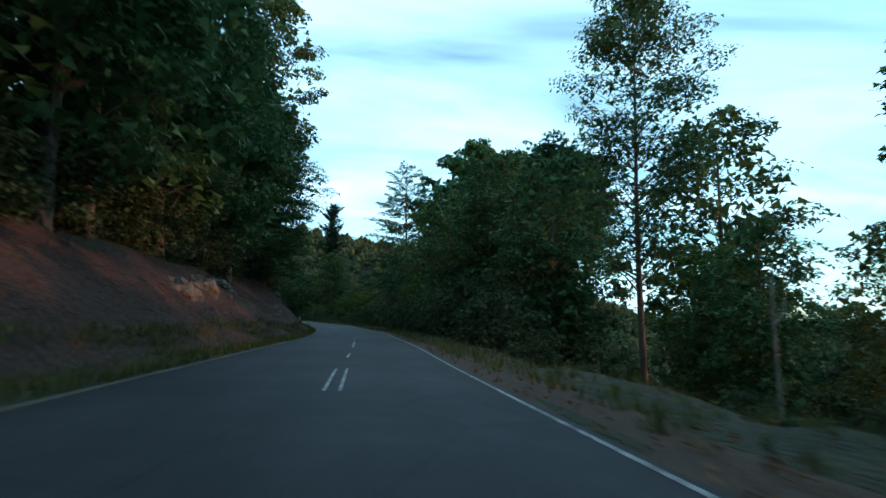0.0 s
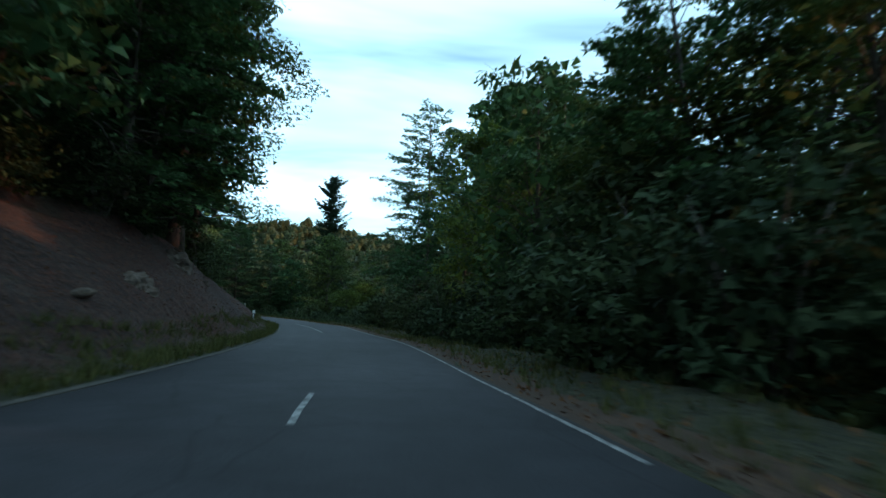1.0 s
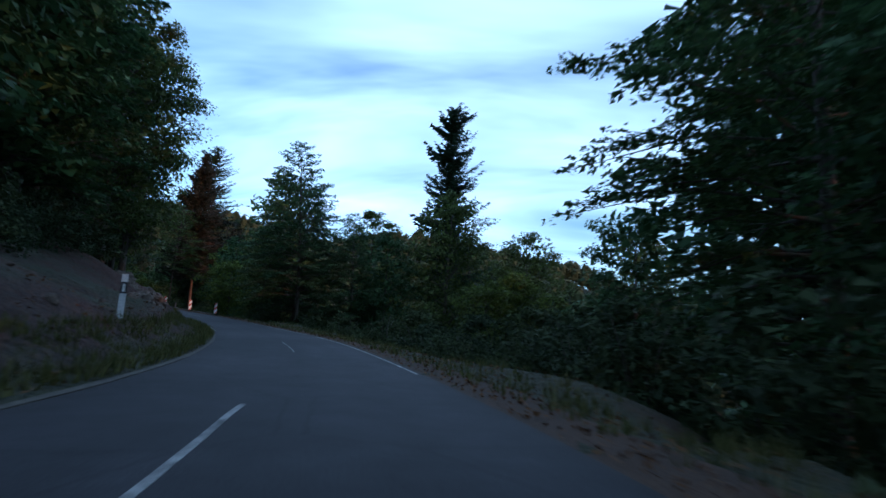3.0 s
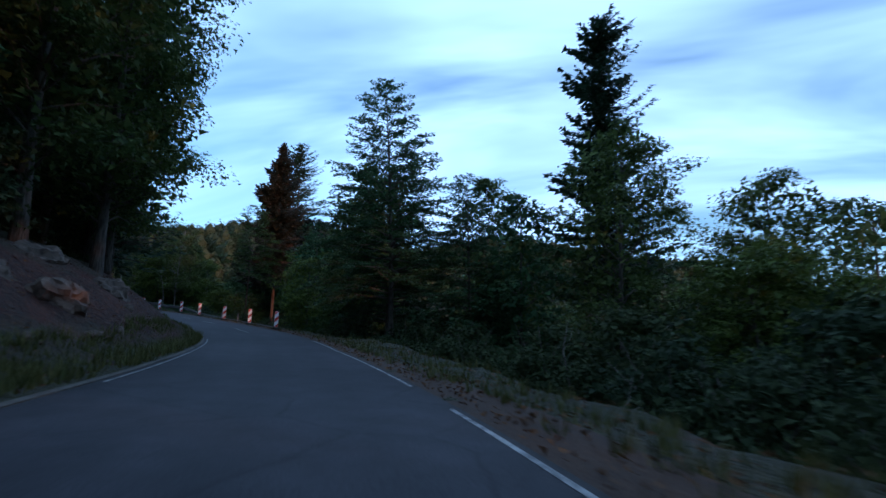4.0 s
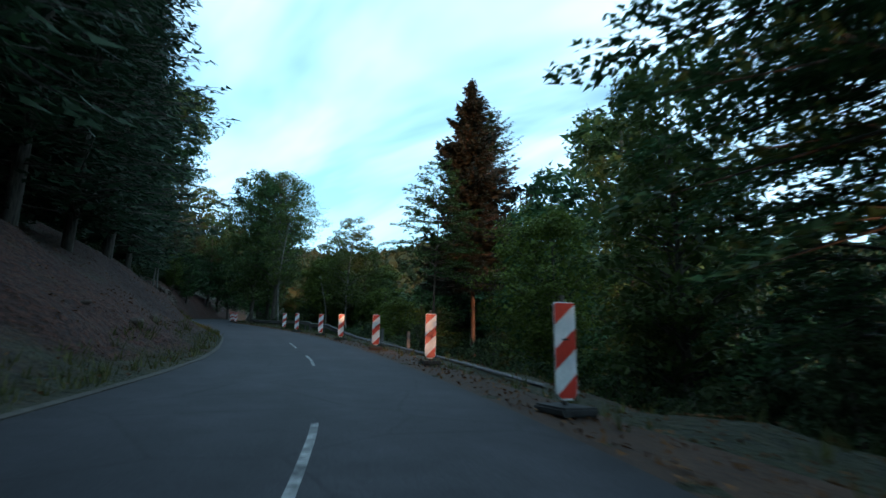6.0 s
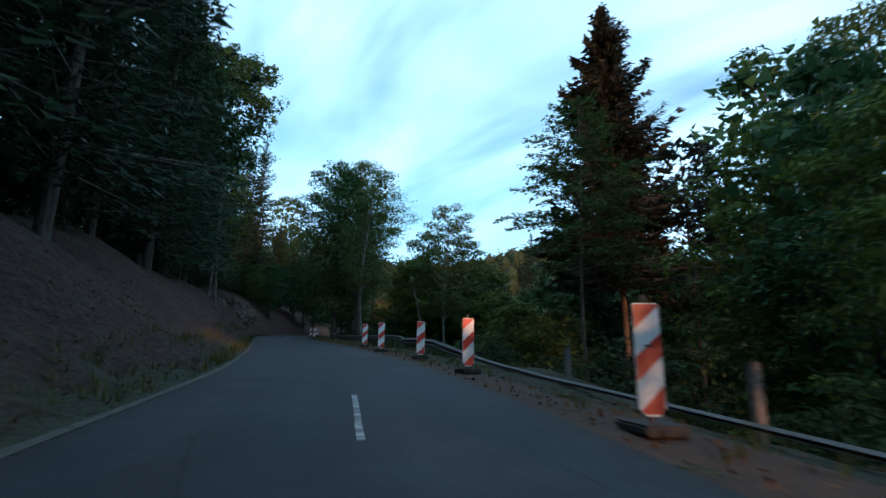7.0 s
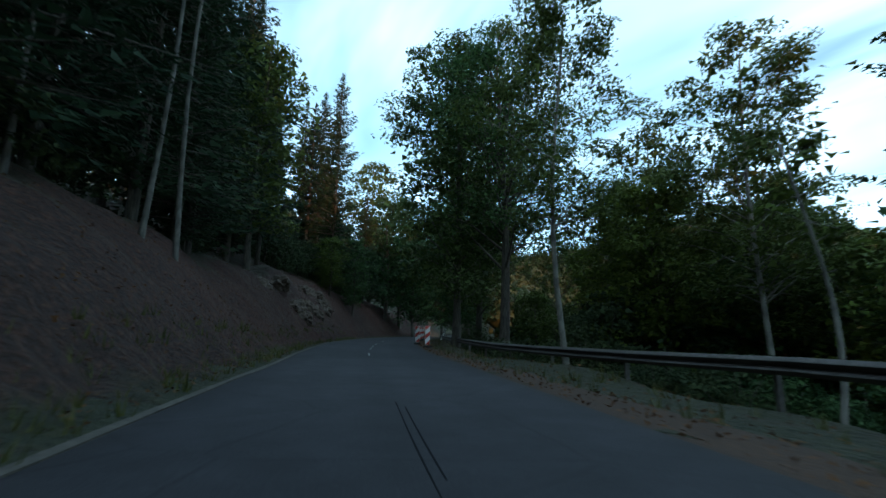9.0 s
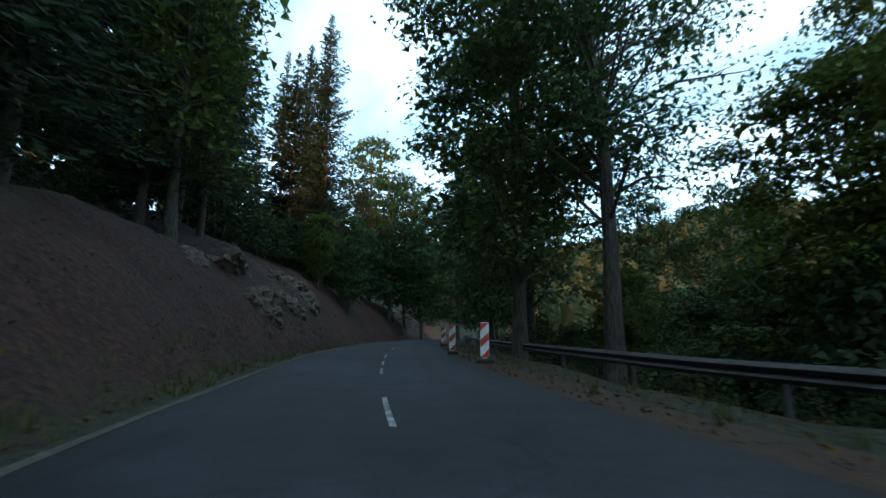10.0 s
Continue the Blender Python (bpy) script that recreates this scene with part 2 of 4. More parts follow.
def ground_material():
    m, n, l, b = material("forest_ground", 0.95)
    fine = noise_node(n, l, 9.0, 6)
    mid = noise_node(n, l, 0.9, 5)
    broad = noise_node(n, l, 0.07, 3)
    litter = ramp(n, l, fine.outputs["Fac"], [(0.28, (0.012, 0.005, 0.003)), (0.5, (0.04, 0.0145, 0.008)), (0.76, (0.115, 0.043, 0.023))])
    grass = ramp(n, l, fine.outputs["Fac"], [(0.3, (0.012, 0.016, 0.006)), (0.7, (0.05, 0.056, 0.022))])
    geo = n.new("ShaderNodeNewGeometry")
    sp = n.new("ShaderNodeSeparateXYZ")
    l.new(geo.outputs["Normal"], sp.inputs[0])
    wob = n.new("ShaderNodeMath"); wob.operation = "MULTIPLY_ADD"
    wob.inputs[1].default_value, wob.inputs[2].default_value = 0.3, -0.15
    l.new(mid.outputs["Fac"], wob.inputs[0])
    add = n.new("ShaderNodeMath"); add.operation = "ADD"
    l.new(sp.outputs["Z"], add.inputs[0])
    l.new(wob.outputs[0], add.inputs[1])
    flat = ramp(n, l, add.outputs[0], [(0.86, (0, 0, 0)), (0.97, (1, 1, 1))])
    c = mix(n, l, flat.outputs[0], litter.outputs[0], grass.outputs[0])
    tone = ramp(n, l, broad.outputs["Fac"], [(0.35, (0.8, 0.85, 0.85)), (0.65, (1.25, 1.0, 0.85))])
    c = mix(n, l, 1.0, c, tone.outputs[0], "MULTIPLY")
    wild = n.new("ShaderNodeAttribute")
    wild.attribute_name = "moss"
    moss = ramp(n, l, mid.outputs["Fac"], [(0.3, (0.014, 0.018, 0.008)), (0.7, (0.045, 0.05, 0.02))])
    c = mix(n, l, wild.outputs["Fac"], c, moss.outputs[0])
    l.new(c, b.inputs["Base Color"])
    clods = noise_node(n, l, 2.6, 5, rough=0.7)
    both = n.new("ShaderNodeMath"); both.operation = "MULTIPLY_ADD"
    both.inputs[1].default_value = 2.2
    l.new(clods.outputs["Fac"], both.inputs[0])
    l.new(fine.outputs["Fac"], both.inputs[2])
    bump(n, l, b, both.outputs[0], 1.0, 0.16)
    return m


def leaf_material(name, dark, light, shine=0.5, glow=0.35):
    m, n, l, b = material(name, shine)
    b.inputs["Specular IOR Level"].default_value = 0.08
    geo = n.new("ShaderNodeNewGeometry")
    info = n.new("ShaderNodeObjectInfo")
    c = ramp(n, l, geo.outputs["Random Per Island"], [(0.0, dark), (1.0, light)])
    t = ramp(n, l, info.outputs["Random"], [(0.0, (0.75, 0.82, 0.85)), (1.0, (1.2, 1.1, 0.95))])
    colour = mix(n, l, 1.0, c.outputs[0], t.outputs[0], "MULTIPLY")
    l.new(colour, b.inputs["Base Color"])
    tr = n.new("ShaderNodeBsdfTranslucent")
    l.new(colour, tr.inputs["Color"])
    ms = n.new("ShaderNodeMixShader")
    ms.inputs[0].default_value = glow
    l.new(b.outputs[0], ms.inputs[1])
    l.new(tr.outputs[0], ms.inputs[2])
    l.new(ms.outputs[0], n["Material Output"].inputs["Surface"])
    return m


def bark_material(name, dark, light, stretch=6.0):
    m, n, l, b = material(name, 0.9)
    c = n.new("ShaderNodeTexCoord")
    mp = n.new("ShaderNodeMapping")
    mp.inputs["Scale"].default_value = (stretch, stretch, 1.0)
    l.new(c.outputs["Object"], mp.inputs[0])
    t = n.new("ShaderNodeTexNoise")
    t.inputs["Scale"].default_value, t.inputs["Detail"].default_value = 2.5, 5
    l.new(mp.outputs[0], t.inputs["Vector"])
    r = ramp(n, l, t.outputs["Fac"], [(0.35, dark), (0.65, light)])
    l.new(r.outputs[0], b.inputs["Base Color"])
    bump(n, l, b, t.outputs["Fac"], 0.8, 0.04)
    return m


ASPHALT = asphalt_material()
GROUND = ground_material()
LEAF_OAK = leaf_material("leaf_green", (0.036, 0.06, 0.018), (0.1, 0.14, 0.042))
LEAF_LIGHT = leaf_material("leaf_light_green", (0.046, 0.076, 0.016), (0.125, 0.17, 0.036))
LEAF_DARK = leaf_material("leaf_dark_green", (0.026, 0.06, 0.025), (0.078, 0.146, 0.056))
# undergrowth leaves coloured darker, standing in for shade under the trees
LEAF_SHADE = leaf_material("leaf_undergrowth_shaded", (0.022, 0.037, 0.018), (0.066, 0.092, 0.041), 0.7, 0.3)
NEEDLE = leaf_material("needle_green", (0.014, 0.031, 0.017), (0.036, 0.067, 0.036), 0.6, 0.25)
NEEDLE_BROWN = leaf_material("needle_brown", (0.018, 0.025, 0.018), (0.046, 0.042, 0.03), 0.7, 0.15)
WOODS = leaf_material("far_leaf", (0.046, 0.05, 0.02), (0.08, 0.078, 0.03), 0.7, 0.2)
BARK = bark_material("bark_brown", (0.03, 0.024, 0.018), (0.1, 0.085, 0.066))
BARK_PALE = bark_material("bark_pale", (0.065, 0.06, 0.05), (0.2, 0.185, 0.155), 1.5)
BARK_GREY = bark_material("bark_grey", (0.05, 0.045, 0.038), (0.15, 0.135, 0.115), 2.5)
BARK_RED = bark_material("bark_reddish", (0.045, 0.026, 0.018), (0.125, 0.075, 0.052))


def worn_paint():
    m, n, l, b = material("road_paint", 0.7)
    fine = noise_node(n, l, 7, 6, rough=0.7)
    c = ramp(n, l, fine.outputs["Fac"], [(0.36, (0.04, 0.04, 0.04)), (0.5, (0.17, 0.17, 0.165)), (0.66, (0.42, 0.42, 0.4))])
    l.new(c.outputs[0], b.inputs["Base Color"])
    return m


WHITE = worn_paint()
PANEL_WHITE = plain("panel_white", (0.78, 0.78, 0.76), 0.35, grain=30, spread=0.1)
PANEL_RED = plain("panel_red", (0.62, 0.05, 0.03), 0.35, grain=30, spread=0.12)
POST_WHITE = plain("post_white", (0.75, 0.75, 0.72), 0.5, grain=20, spread=0.15)
POST_BLACK = plain("post_black", (0.02, 0.02, 0.02), 0.5, grain=20)
RUBBER = plain("rubber_foot", (0.035, 0.034, 0.033), 0.85, grain=30, spread=0.4, relief=0.3)
STEEL = plain("galvanised_steel", (0.085, 0.074, 0.066), 0.7, 0.0, grain=14, spread=0.35)
TAR = plain("tar_seal", (0.016, 0.016, 0.018), 0.95, grain=20, spread=0.4)
TAR.node_tree.nodes["Principled BSDF"].inputs["Specular IOR Level"].default_value = 0.05
WEATHERED = plain("weathered_post", (0.17, 0.155, 0.14), 0.9, grain=18, spread=0.45, relief=0.4)
KERB = plain("weathered_concrete", (0.075, 0.066, 0.052), 0.9, grain=12, spread=0.45, relief=0.5)
ROCK = plain("rock", (0.12, 0.088, 0.066), 0.95, grain=5, spread=0.6, relief=1.0)
GRAVEL = plain("shoulder_gravel", (0.058, 0.028, 0.013), 0.95, grain=22, spread=0.5, relief=0.8)
GRASS = leaf_material("grass_blade", (0.035, 0.05, 0.014), (0.13, 0.13, 0.05), 0.8, 0.25)
DRY_LEAF = leaf_material("dry_leaf", (0.045, 0.02, 0.009), (0.2, 0.1, 0.048), 0.85, 0.1)


# ---------------------------------------------------------------- mesh helpers
def mesh_of(name, verts, faces, mat, smooth=False):
    me = bpy.data.meshes.new(name)
    me.from_pydata([tuple(v) for v in verts], [], faces)
    me.materials.append(mat)
    if smooth:
        me.shade_smooth()
    return me


def leaf_mesh(name, corners, mat):
    """A mesh of loose leaves from an array (n, 3 or 4 corners, 3)."""
    n, c = corners.shape[:2]
    me = bpy.data.meshes.new(name)
    me.vertices.add(n * c)
    me.vertices.foreach_set("co", np.ascontiguousarray(corners, dtype=np.float32).ravel())
    me.loops.add(n * c)
    me.loops.foreach_set("vertex_index", np.arange(n * c, dtype=np.int32))
    me.polygons.add(n)
    me.polygons.foreach_set("loop_start", np.arange(0, n * c, c, dtype=np.int32))
    me.materials.append(mat)
    me.update(calc_edges=True)
    me.validate()
    return me


def part(name, data, parent, label="", mat=None):
    """Links a mesh or a bmesh as one object under a thing or a part."""
    if isinstance(data, bmesh.types.BMesh):
        me = bpy.data.meshes.new(name)
        data.to_mesh(me)
        data.free()
        me.materials.append(mat)
        data = me
    ob = new(name, data)
    ob.parent = parent
    return tagged(ob, label)


def box_bm(sx, sy, sz, centre_at=(0, 0, 0), bevel=0.0):
    bm = bmesh.new()
    bmesh.ops.create_cube(bm, size=1.0, matrix=Matrix.Translation(centre_at) @ Matrix.Diagonal((sx, sy, sz, 1)))
    if bevel:
        bmesh.ops.bevel(bm, geom=bm.edges[:], offset=bevel, segments=2, affect="EDGES")
    return bm


def tube(verts, faces, pts, radii, n=7):
    """Adds a tapering tube along points to lists of vertices and faces."""
    pts = [Vector(p) for p in pts]
    base = len(verts)
    for k, p in enumerate(pts):
        d = (pts[min(k + 1, len(pts) - 1)] - pts[max(k - 1, 0)]).normalized()
        side = d.cross(Vector((0.31, 0.95, 0.05))).normalized()
        if side.length < 0.1:
            side = d.cross(Vector((1, 0, 0))).normalized()
        other = d.cross(side)
        for j in range(n):
            a = 2 * math.pi * j / n
            verts.append(p + (side * math.cos(a) + other * math.sin(a)) * radii[k])
    for k in range(len(pts) - 1):
        for j in range(n):
            a, b = base + k * n + j, base + k * n + (j + 1) % n
            faces.append((a, b, b + n, a + n))
    faces.append(tuple(base + (len(pts) - 1) * n + j for j in range(n)))


def leaves(rng, centres, normals, size, aspect=0.6):
    """Pointed three-cornered leaves with the given centres and normals."""
    n = len(centres)
    a = rng.normal(size=(n, 3))
    a -= (a * normals).sum(1)[:, None] * normals
    a /= np.linalg.norm(a, axis=1)[:, None] + 1e-9
    b = np.cross(normals, a)
    ln = (size * rng.uniform(0.6, 1.4, n))[:, None]
    w = aspect * rng.uniform(0.7, 1.2, n)[:, None]
    return np.stack([centres - a * ln * 0.4 + b * ln * w * 0.5, centres - a * ln * 0.4 - b * ln * w * 0.5, centres + a * ln * 0.6], 1)


def tilted(rng, n, up=1.0, jitter=0.55):
    v = rng.normal(size=(n, 3)) * jitter + np.array([0, 0, up])
    return v / np.linalg.norm(v, axis=1)[:, None]


# ---------------------------------------------------------------- trees
def broadleaf(name, label, seed, height, radius, base, lumps, per, leaf, leaf_mat, bark, trunk_r=0.2,
              top_heavy=0.45, flat=0.55, stems=1, fill=0.15, twigs=2):
    """A deciduous tree: tapered trunk or trunks, limbs, and a crown of leafy boughs with gaps between them."""
    rng = np.random.default_rng(seed)
    thing = new(name)
    spines, woods = [], []
    for st in range(stems):
        bend = rng.normal(size=(2,)) * 0.25
        go = (rng.uniform(-1, 1) * 0.12 * height * (stems > 1), rng.uniform(-1, 1) * 0.12 * height * (stems > 1))
        foot = (st * 0.9 - 0.45 * (stems - 1), 0.3 * st)
        spine = [Vector((foot[0] + go[0] * u * u + bend[0] * math.sin(u * 4), foot[1] + go[1] * u * u + bend[1] * math.sin(u * 5), height * 0.93 * u - 0.4 * (u == 0)))
                 for u in (k / 8 for k in range(9))]
        spines.append(spine)
        wood = ([], [])
        tube(*wood, spine, [trunk_r * (1.3 if k == 0 else 1.0) * (1 - 0.9 * k / 8) + 0.015 for k in range(9)], 8)
        woods.append(wood)

    def axis_at(z, st=0):
        u = min(max(z / (height * 0.93), 0), 0.999) * 8
        k = int(u)
        return spines[st][k].lerp(spines[st][k + 1], u - k)

    def reach(u, ang):
        prof = np.where(u < top_heavy, 0.62 + 0.38 * (u / top_heavy), np.sqrt(np.clip(1 - ((u - top_heavy) / (1.02 - top_heavy))**2, 0, 1)))
        lobe = 1 + 0.2 * np.sin(ang * 3 + seed) * np.sin(u * 9 + seed * 2) + 0.14 * np.sin(ang * 5 + u * 13 + seed)
        return radius * prof * lobe
    # boughs: each a limb that ends in a leafy lump
    u = rng.beta(1.15, 1.05, lumps)
    ang = rng.uniform(0, 2 * math.pi, lumps)
    rr = reach(u, ang) * rng.uniform(0.45, 0.95, lumps)
    cz = base + (height - base) * u * 0.97
    ax = np.array([list(axis_at(z, k % stems)) for k, z in enumerate(cz)])
    cen = np.stack([ax[:, 0] + np.cos(ang) * rr, ax[:, 1] + np.sin(ang) * rr, cz], 1)
    size = radius * rng.uniform(0.2, 0.36, lumps) * (1 - 0.35 * u)
    for k in range(lumps):
        p2 = Vector(cen[k])
        st = k % stems
        verts, faces = woods[st]
        p0 = axis_at(max(base * rng.uniform(0.72, 1.3), cz[k] - rr[k] * rng.uniform(0.35, 0.8)), st)
        p1 = p0.lerp(p2, 0.5) + Vector((rng.uniform(-0.2, 0.2), rng.uniform(-0.2, 0.2), rr[k] * 0.1))
        tr = trunk_r * 0.34 * (1 - u[k] * 0.75)
        tube(verts, faces, [p0, p1, p2], [tr, tr * 0.55, 0.012], 4)
        for q in range(twigs):
            b1 = p2 + Vector(rng.normal(size=3)) * size[k] * 0.5
            tube(verts, faces, [p1.lerp(p2, 0.4 + 0.3 * q), b1], [tr * 0.3, 0.006], 3)
    for verts, faces in woods:
        part("trunk", mesh_of("trunk", verts, faces, bark, True), thing)
    idx = np.repeat(np.arange(lumps), per)
    n = len(idx)
    d = rng.normal(size=(n, 3))
    d[:, 2] += 0.25
    d /= np.linalg.norm(d, axis=1)[:, None]
    shell = np.clip(rng.normal(0.8, 0.19, n), 0.15, 1.15)[:, None]
    off = d * shell * size[idx][:, None] * np.array([1, 1, flat])
    out = np.stack([np.cos(ang), np.sin(ang)], 1)[idx]
    run = off[:, 0] * out[:, 0] + off[:, 1] * out[:, 1]
    off[:, :2] += out * (run * 0.35)[:, None]
    off[:, 2] += run * rng.uniform(-0.35, 0.3, lumps)[idx]
    pts = cen[idx] + off
    nor = d * 0.55 + np.array([0, 0, 0.75]) + rng.normal(size=(n, 3)) * 0.38
    nor /= np.linalg.norm(nor, axis=1)[:, None]
    f = int(n * fill)
    uf, af = rng.uniform(0.03, 0.95, f), rng.uniform(0, 2 * math.pi, f)
    rf = reach(uf, af) * np.sqrt(rng.uniform(0, 0.62, f))
    pf = np.stack([np.cos(af) * rf, np.sin(af) * rf, base + (height - base) * uf], 1)
    inner = leaves(rng, pf, tilted(rng, f, 0.7, 0.7), min(leaf * 1.9, 0.62), 0.8)
    part("crown", leaf_mesh("crown", np.concatenate([leaves(rng, pts, nor, leaf, 0.75), inner]), leaf_mat), thing)
    return tagged(thing, label, "tree")


def layered(name, label, seed, height, radius, base, leaf_mat, bark, limbs=58, leaf=0.17, thick=9.0, power=0.75, lift=0.3, trunk_r=0.2, lean=0.0):
    """A beech-like tree whose long limbs carry flat, feathery fans of leaves, with spiky ends and sky between the layers."""
    rng = np.random.default_rng(seed)
    thing = new(name)
    verts, faces = [], []
    bend = rng.normal(size=2) * 0.2

    def axis_at(z):
        w = z / height
        return np.array([lean * w * w + bend[0] * math.sin(w * 5), bend[1] * math.sin(w * 4), z])
    tube(verts, faces, [axis_at(height * 0.98 * k / 8) - np.array([0, 0, 0.4 * (k == 0)]) for k in range(9)],
         [trunk_r * (1.25 if k == 0 else 1.0) * (1 - 0.94 * k / 8) + 0.01 for k in range(9)], 8)
    pts, dirs, size = [], [], []
    for i in range(limbs):
        u = min(0.985, ((i + rng.uniform(0, 1)) / limbs)**0.92)
        z = base + (height - base) * u
        a = i * 2.4 + rng.uniform(-0.5, 0.5)
        length = radius * ((1 - u)**power * (0.72 + 0.28 * min(1.0, u * 4)) + 0.05) * rng.uniform(0.68, 1.14)
        rise = lift * rng.uniform(0.5, 1.3) + 0.55 * u
        d = np.array([math.cos(a), math.sin(a), 0])
        foot = axis_at(z - length * rise * 0.35)

        def p(w):
            return foot + d * length * w + np.array([0, 0, length * (rise * w - (0.42 - 0.2 * u) * w * w)])
        r = 0.012 + trunk_r * 0.26 * (1 - u)
        tube(verts, faces, [p(0), p(0.45), p(0.97)], [r, r * 0.6, 0.006], 4)
        m = int(4 + length * 2.6)
        for j in range(m):
            w = 0.22 + 0.78 * (j + rng.uniform(0.2, 0.9)) / m
            turn = a + (1 if j % 2 else -1) * rng.uniform(0.35, 1.0) * (1.15 - w * 0.7)
            run = length * (1.12 - w) * 0.42 * rng.uniform(0.6, 1.2) + 0.3
            e = np.array([math.cos(turn), math.sin(turn), rng.uniform(-0.25, 0.2)])
            q = p(w)
            if run > 0.9 and j % 2:
                tube(verts, faces, [q, q + e * run * 0.8], [r * 0.3 + 0.004, 0.004], 3)
            k = max(4, int(run * thick))
            t = rng.uniform(0.05, 1.05, k)
            side = np.array([-e[1], e[0], 0])
            off = rng.normal(size=k) * (0.05 + 0.13 * run * (1.1 - t))
            pts.append(q + e * (run * t)[:, None] + side * off[:, None] + np.array([0, 0, 1.0]) * (rng.normal(size=k) * 0.06 - 0.05 * t)[:, None])
            v = e + side * np.sign(off)[:, None] * 0.7 + rng.normal(size=(k, 3)) * 0.35 - np.array([0, 0, 0.12])
            dirs.append(v / np.linalg.norm(v, axis=1)[:, None])
    pts, dirs = np.concatenate(pts), np.concatenate(dirs)
    n = len(pts)
    nrm = tilted(rng, n, 1.0, 0.45)
    b = np.cross(nrm, dirs)
    b /= np.linalg.norm(b, axis=1)[:, None] + 1e-9
    ln = (leaf * rng.uniform(0.6, 1.4, n))[:, None]
    tri = np.stack([pts - dirs * ln * 0.4 + b * ln * 0.36, pts - dirs * ln * 0.4 - b * ln * 0.36, pts + dirs * ln * 0.7], 1)
    part("trunk", mesh_of("trunk", verts, faces, bark, True), thing)
    part("crown", leaf_mesh("crown", tri, leaf_mat), thing)
    return tagged(thing, label, "tree")


def conifer(name, label, seed, height, radius, base, leaf_mat, bark, whorl=0.42, arms=7, sprays=10, gaps=0.1, spray=0.42,
            power=0.85, trunk_r=0.2, layer=0.28):
    """A spruce or pine: straight trunk, whorls of drooping boughs with flat needle sprays."""
    rng = np.random.default_rng(seed)
    thing = new(name)
    verts, faces = [], []
    tube(verts, faces, [(0.05 * math.sin(k), 0, height * k / 8 - 0.4 * (k == 0)) for k in range(9)], [trunk_r * (1 - 0.97 * k / 8) + 0.008 for k in range(9)], 8)
    pts, dirs, grow = [], [], []
    z = base
    while z < height - 0.12:
        u = (z - base) / (height - base)
        for k in range(arms):
            if rng.uniform() < gaps:
                continue
            ang = rng.uniform(0, 2 * math.pi)
            lay = 1 + layer * math.sin(z * 1.9 + seed + 1.3 * math.sin(ang + seed))
            length = radius * max(0.0, 1 - u)**power * rng.uniform(0.6, 1.1) * lay + 0.14
            d = np.array([math.cos(ang), math.sin(ang), 0])
            drop = rng.uniform(0.08, 0.42) * (1 - u * 1.5)

            def p(w):
                return np.array([0, 0, z]) + d * length * w + np.array([0, 0, length * (-drop * w + 0.24 * w**3 + 0.3 * u * w)])
            if length > 0.5:
                tube(verts, faces, [p(0), p(0.95)], [0.035 * (1 - u) + 0.012, 0.006], 3)
            m = max(3, int(sprays * length / radius + 2))
            for q in range(m):
                w = min(1.0, (q + rng.uniform(0.3, 1.1)) / m)
                perp = np.array([-d[1], d[0], 0]) * (1 if q % 2 else -1)
                spread = (1.08 - w) * 0.4 * length**0.75
                for rep in range(3):
                    pts.append(p(w) + perp * spread * rng.uniform(0.0, 1.0) + np.array([0, 0, rng.uniform(-0.16, 0.04)]))
                    v = d * 0.8 + perp * rng.uniform(0.1, 0.9) + np.array([0, 0, rng.uniform(-0.6, 0.15)])
                    dirs.append(v / np.linalg.norm(v))
                    grow.append(min(1.0, 0.34 + 0.42 * length))
        z += whorl * rng.uniform(0.75, 1.25) * (1 - 0.5 * u)
    pts.append(np.array([0, 0, height - 0.2])); dirs.append(np.array([0.05, 0, 1.0])); grow.append(0.9)
    pts, a = np.array(pts), np.array(dirs)
    n = len(pts)
    nrm = tilted(rng, n, 1.0, 0.45)
    b = np.cross(nrm, a)
    b /= np.linalg.norm(b, axis=1)[:, None] + 1e-9
    ln = (spray * rng.uniform(0.6, 1.35, n) * np.array(grow))[:, None]
    hang = np.array([0, 0, -1.0]) * ln * rng.uniform(0.0, 0.35, n)[:, None]
    tri = np.stack([pts - a * ln * 0.5 + b * ln * 0.17, pts - a * ln * 0.4 - b * ln * 0.2 + hang, pts + a * ln * 0.6], 1)
    part("trunk", mesh_of("trunk", verts, faces, bark, True), thing)
    part("crown", leaf_mesh("crown", tri, leaf_mat), thing)
    return tagged(thing, label, "tree")


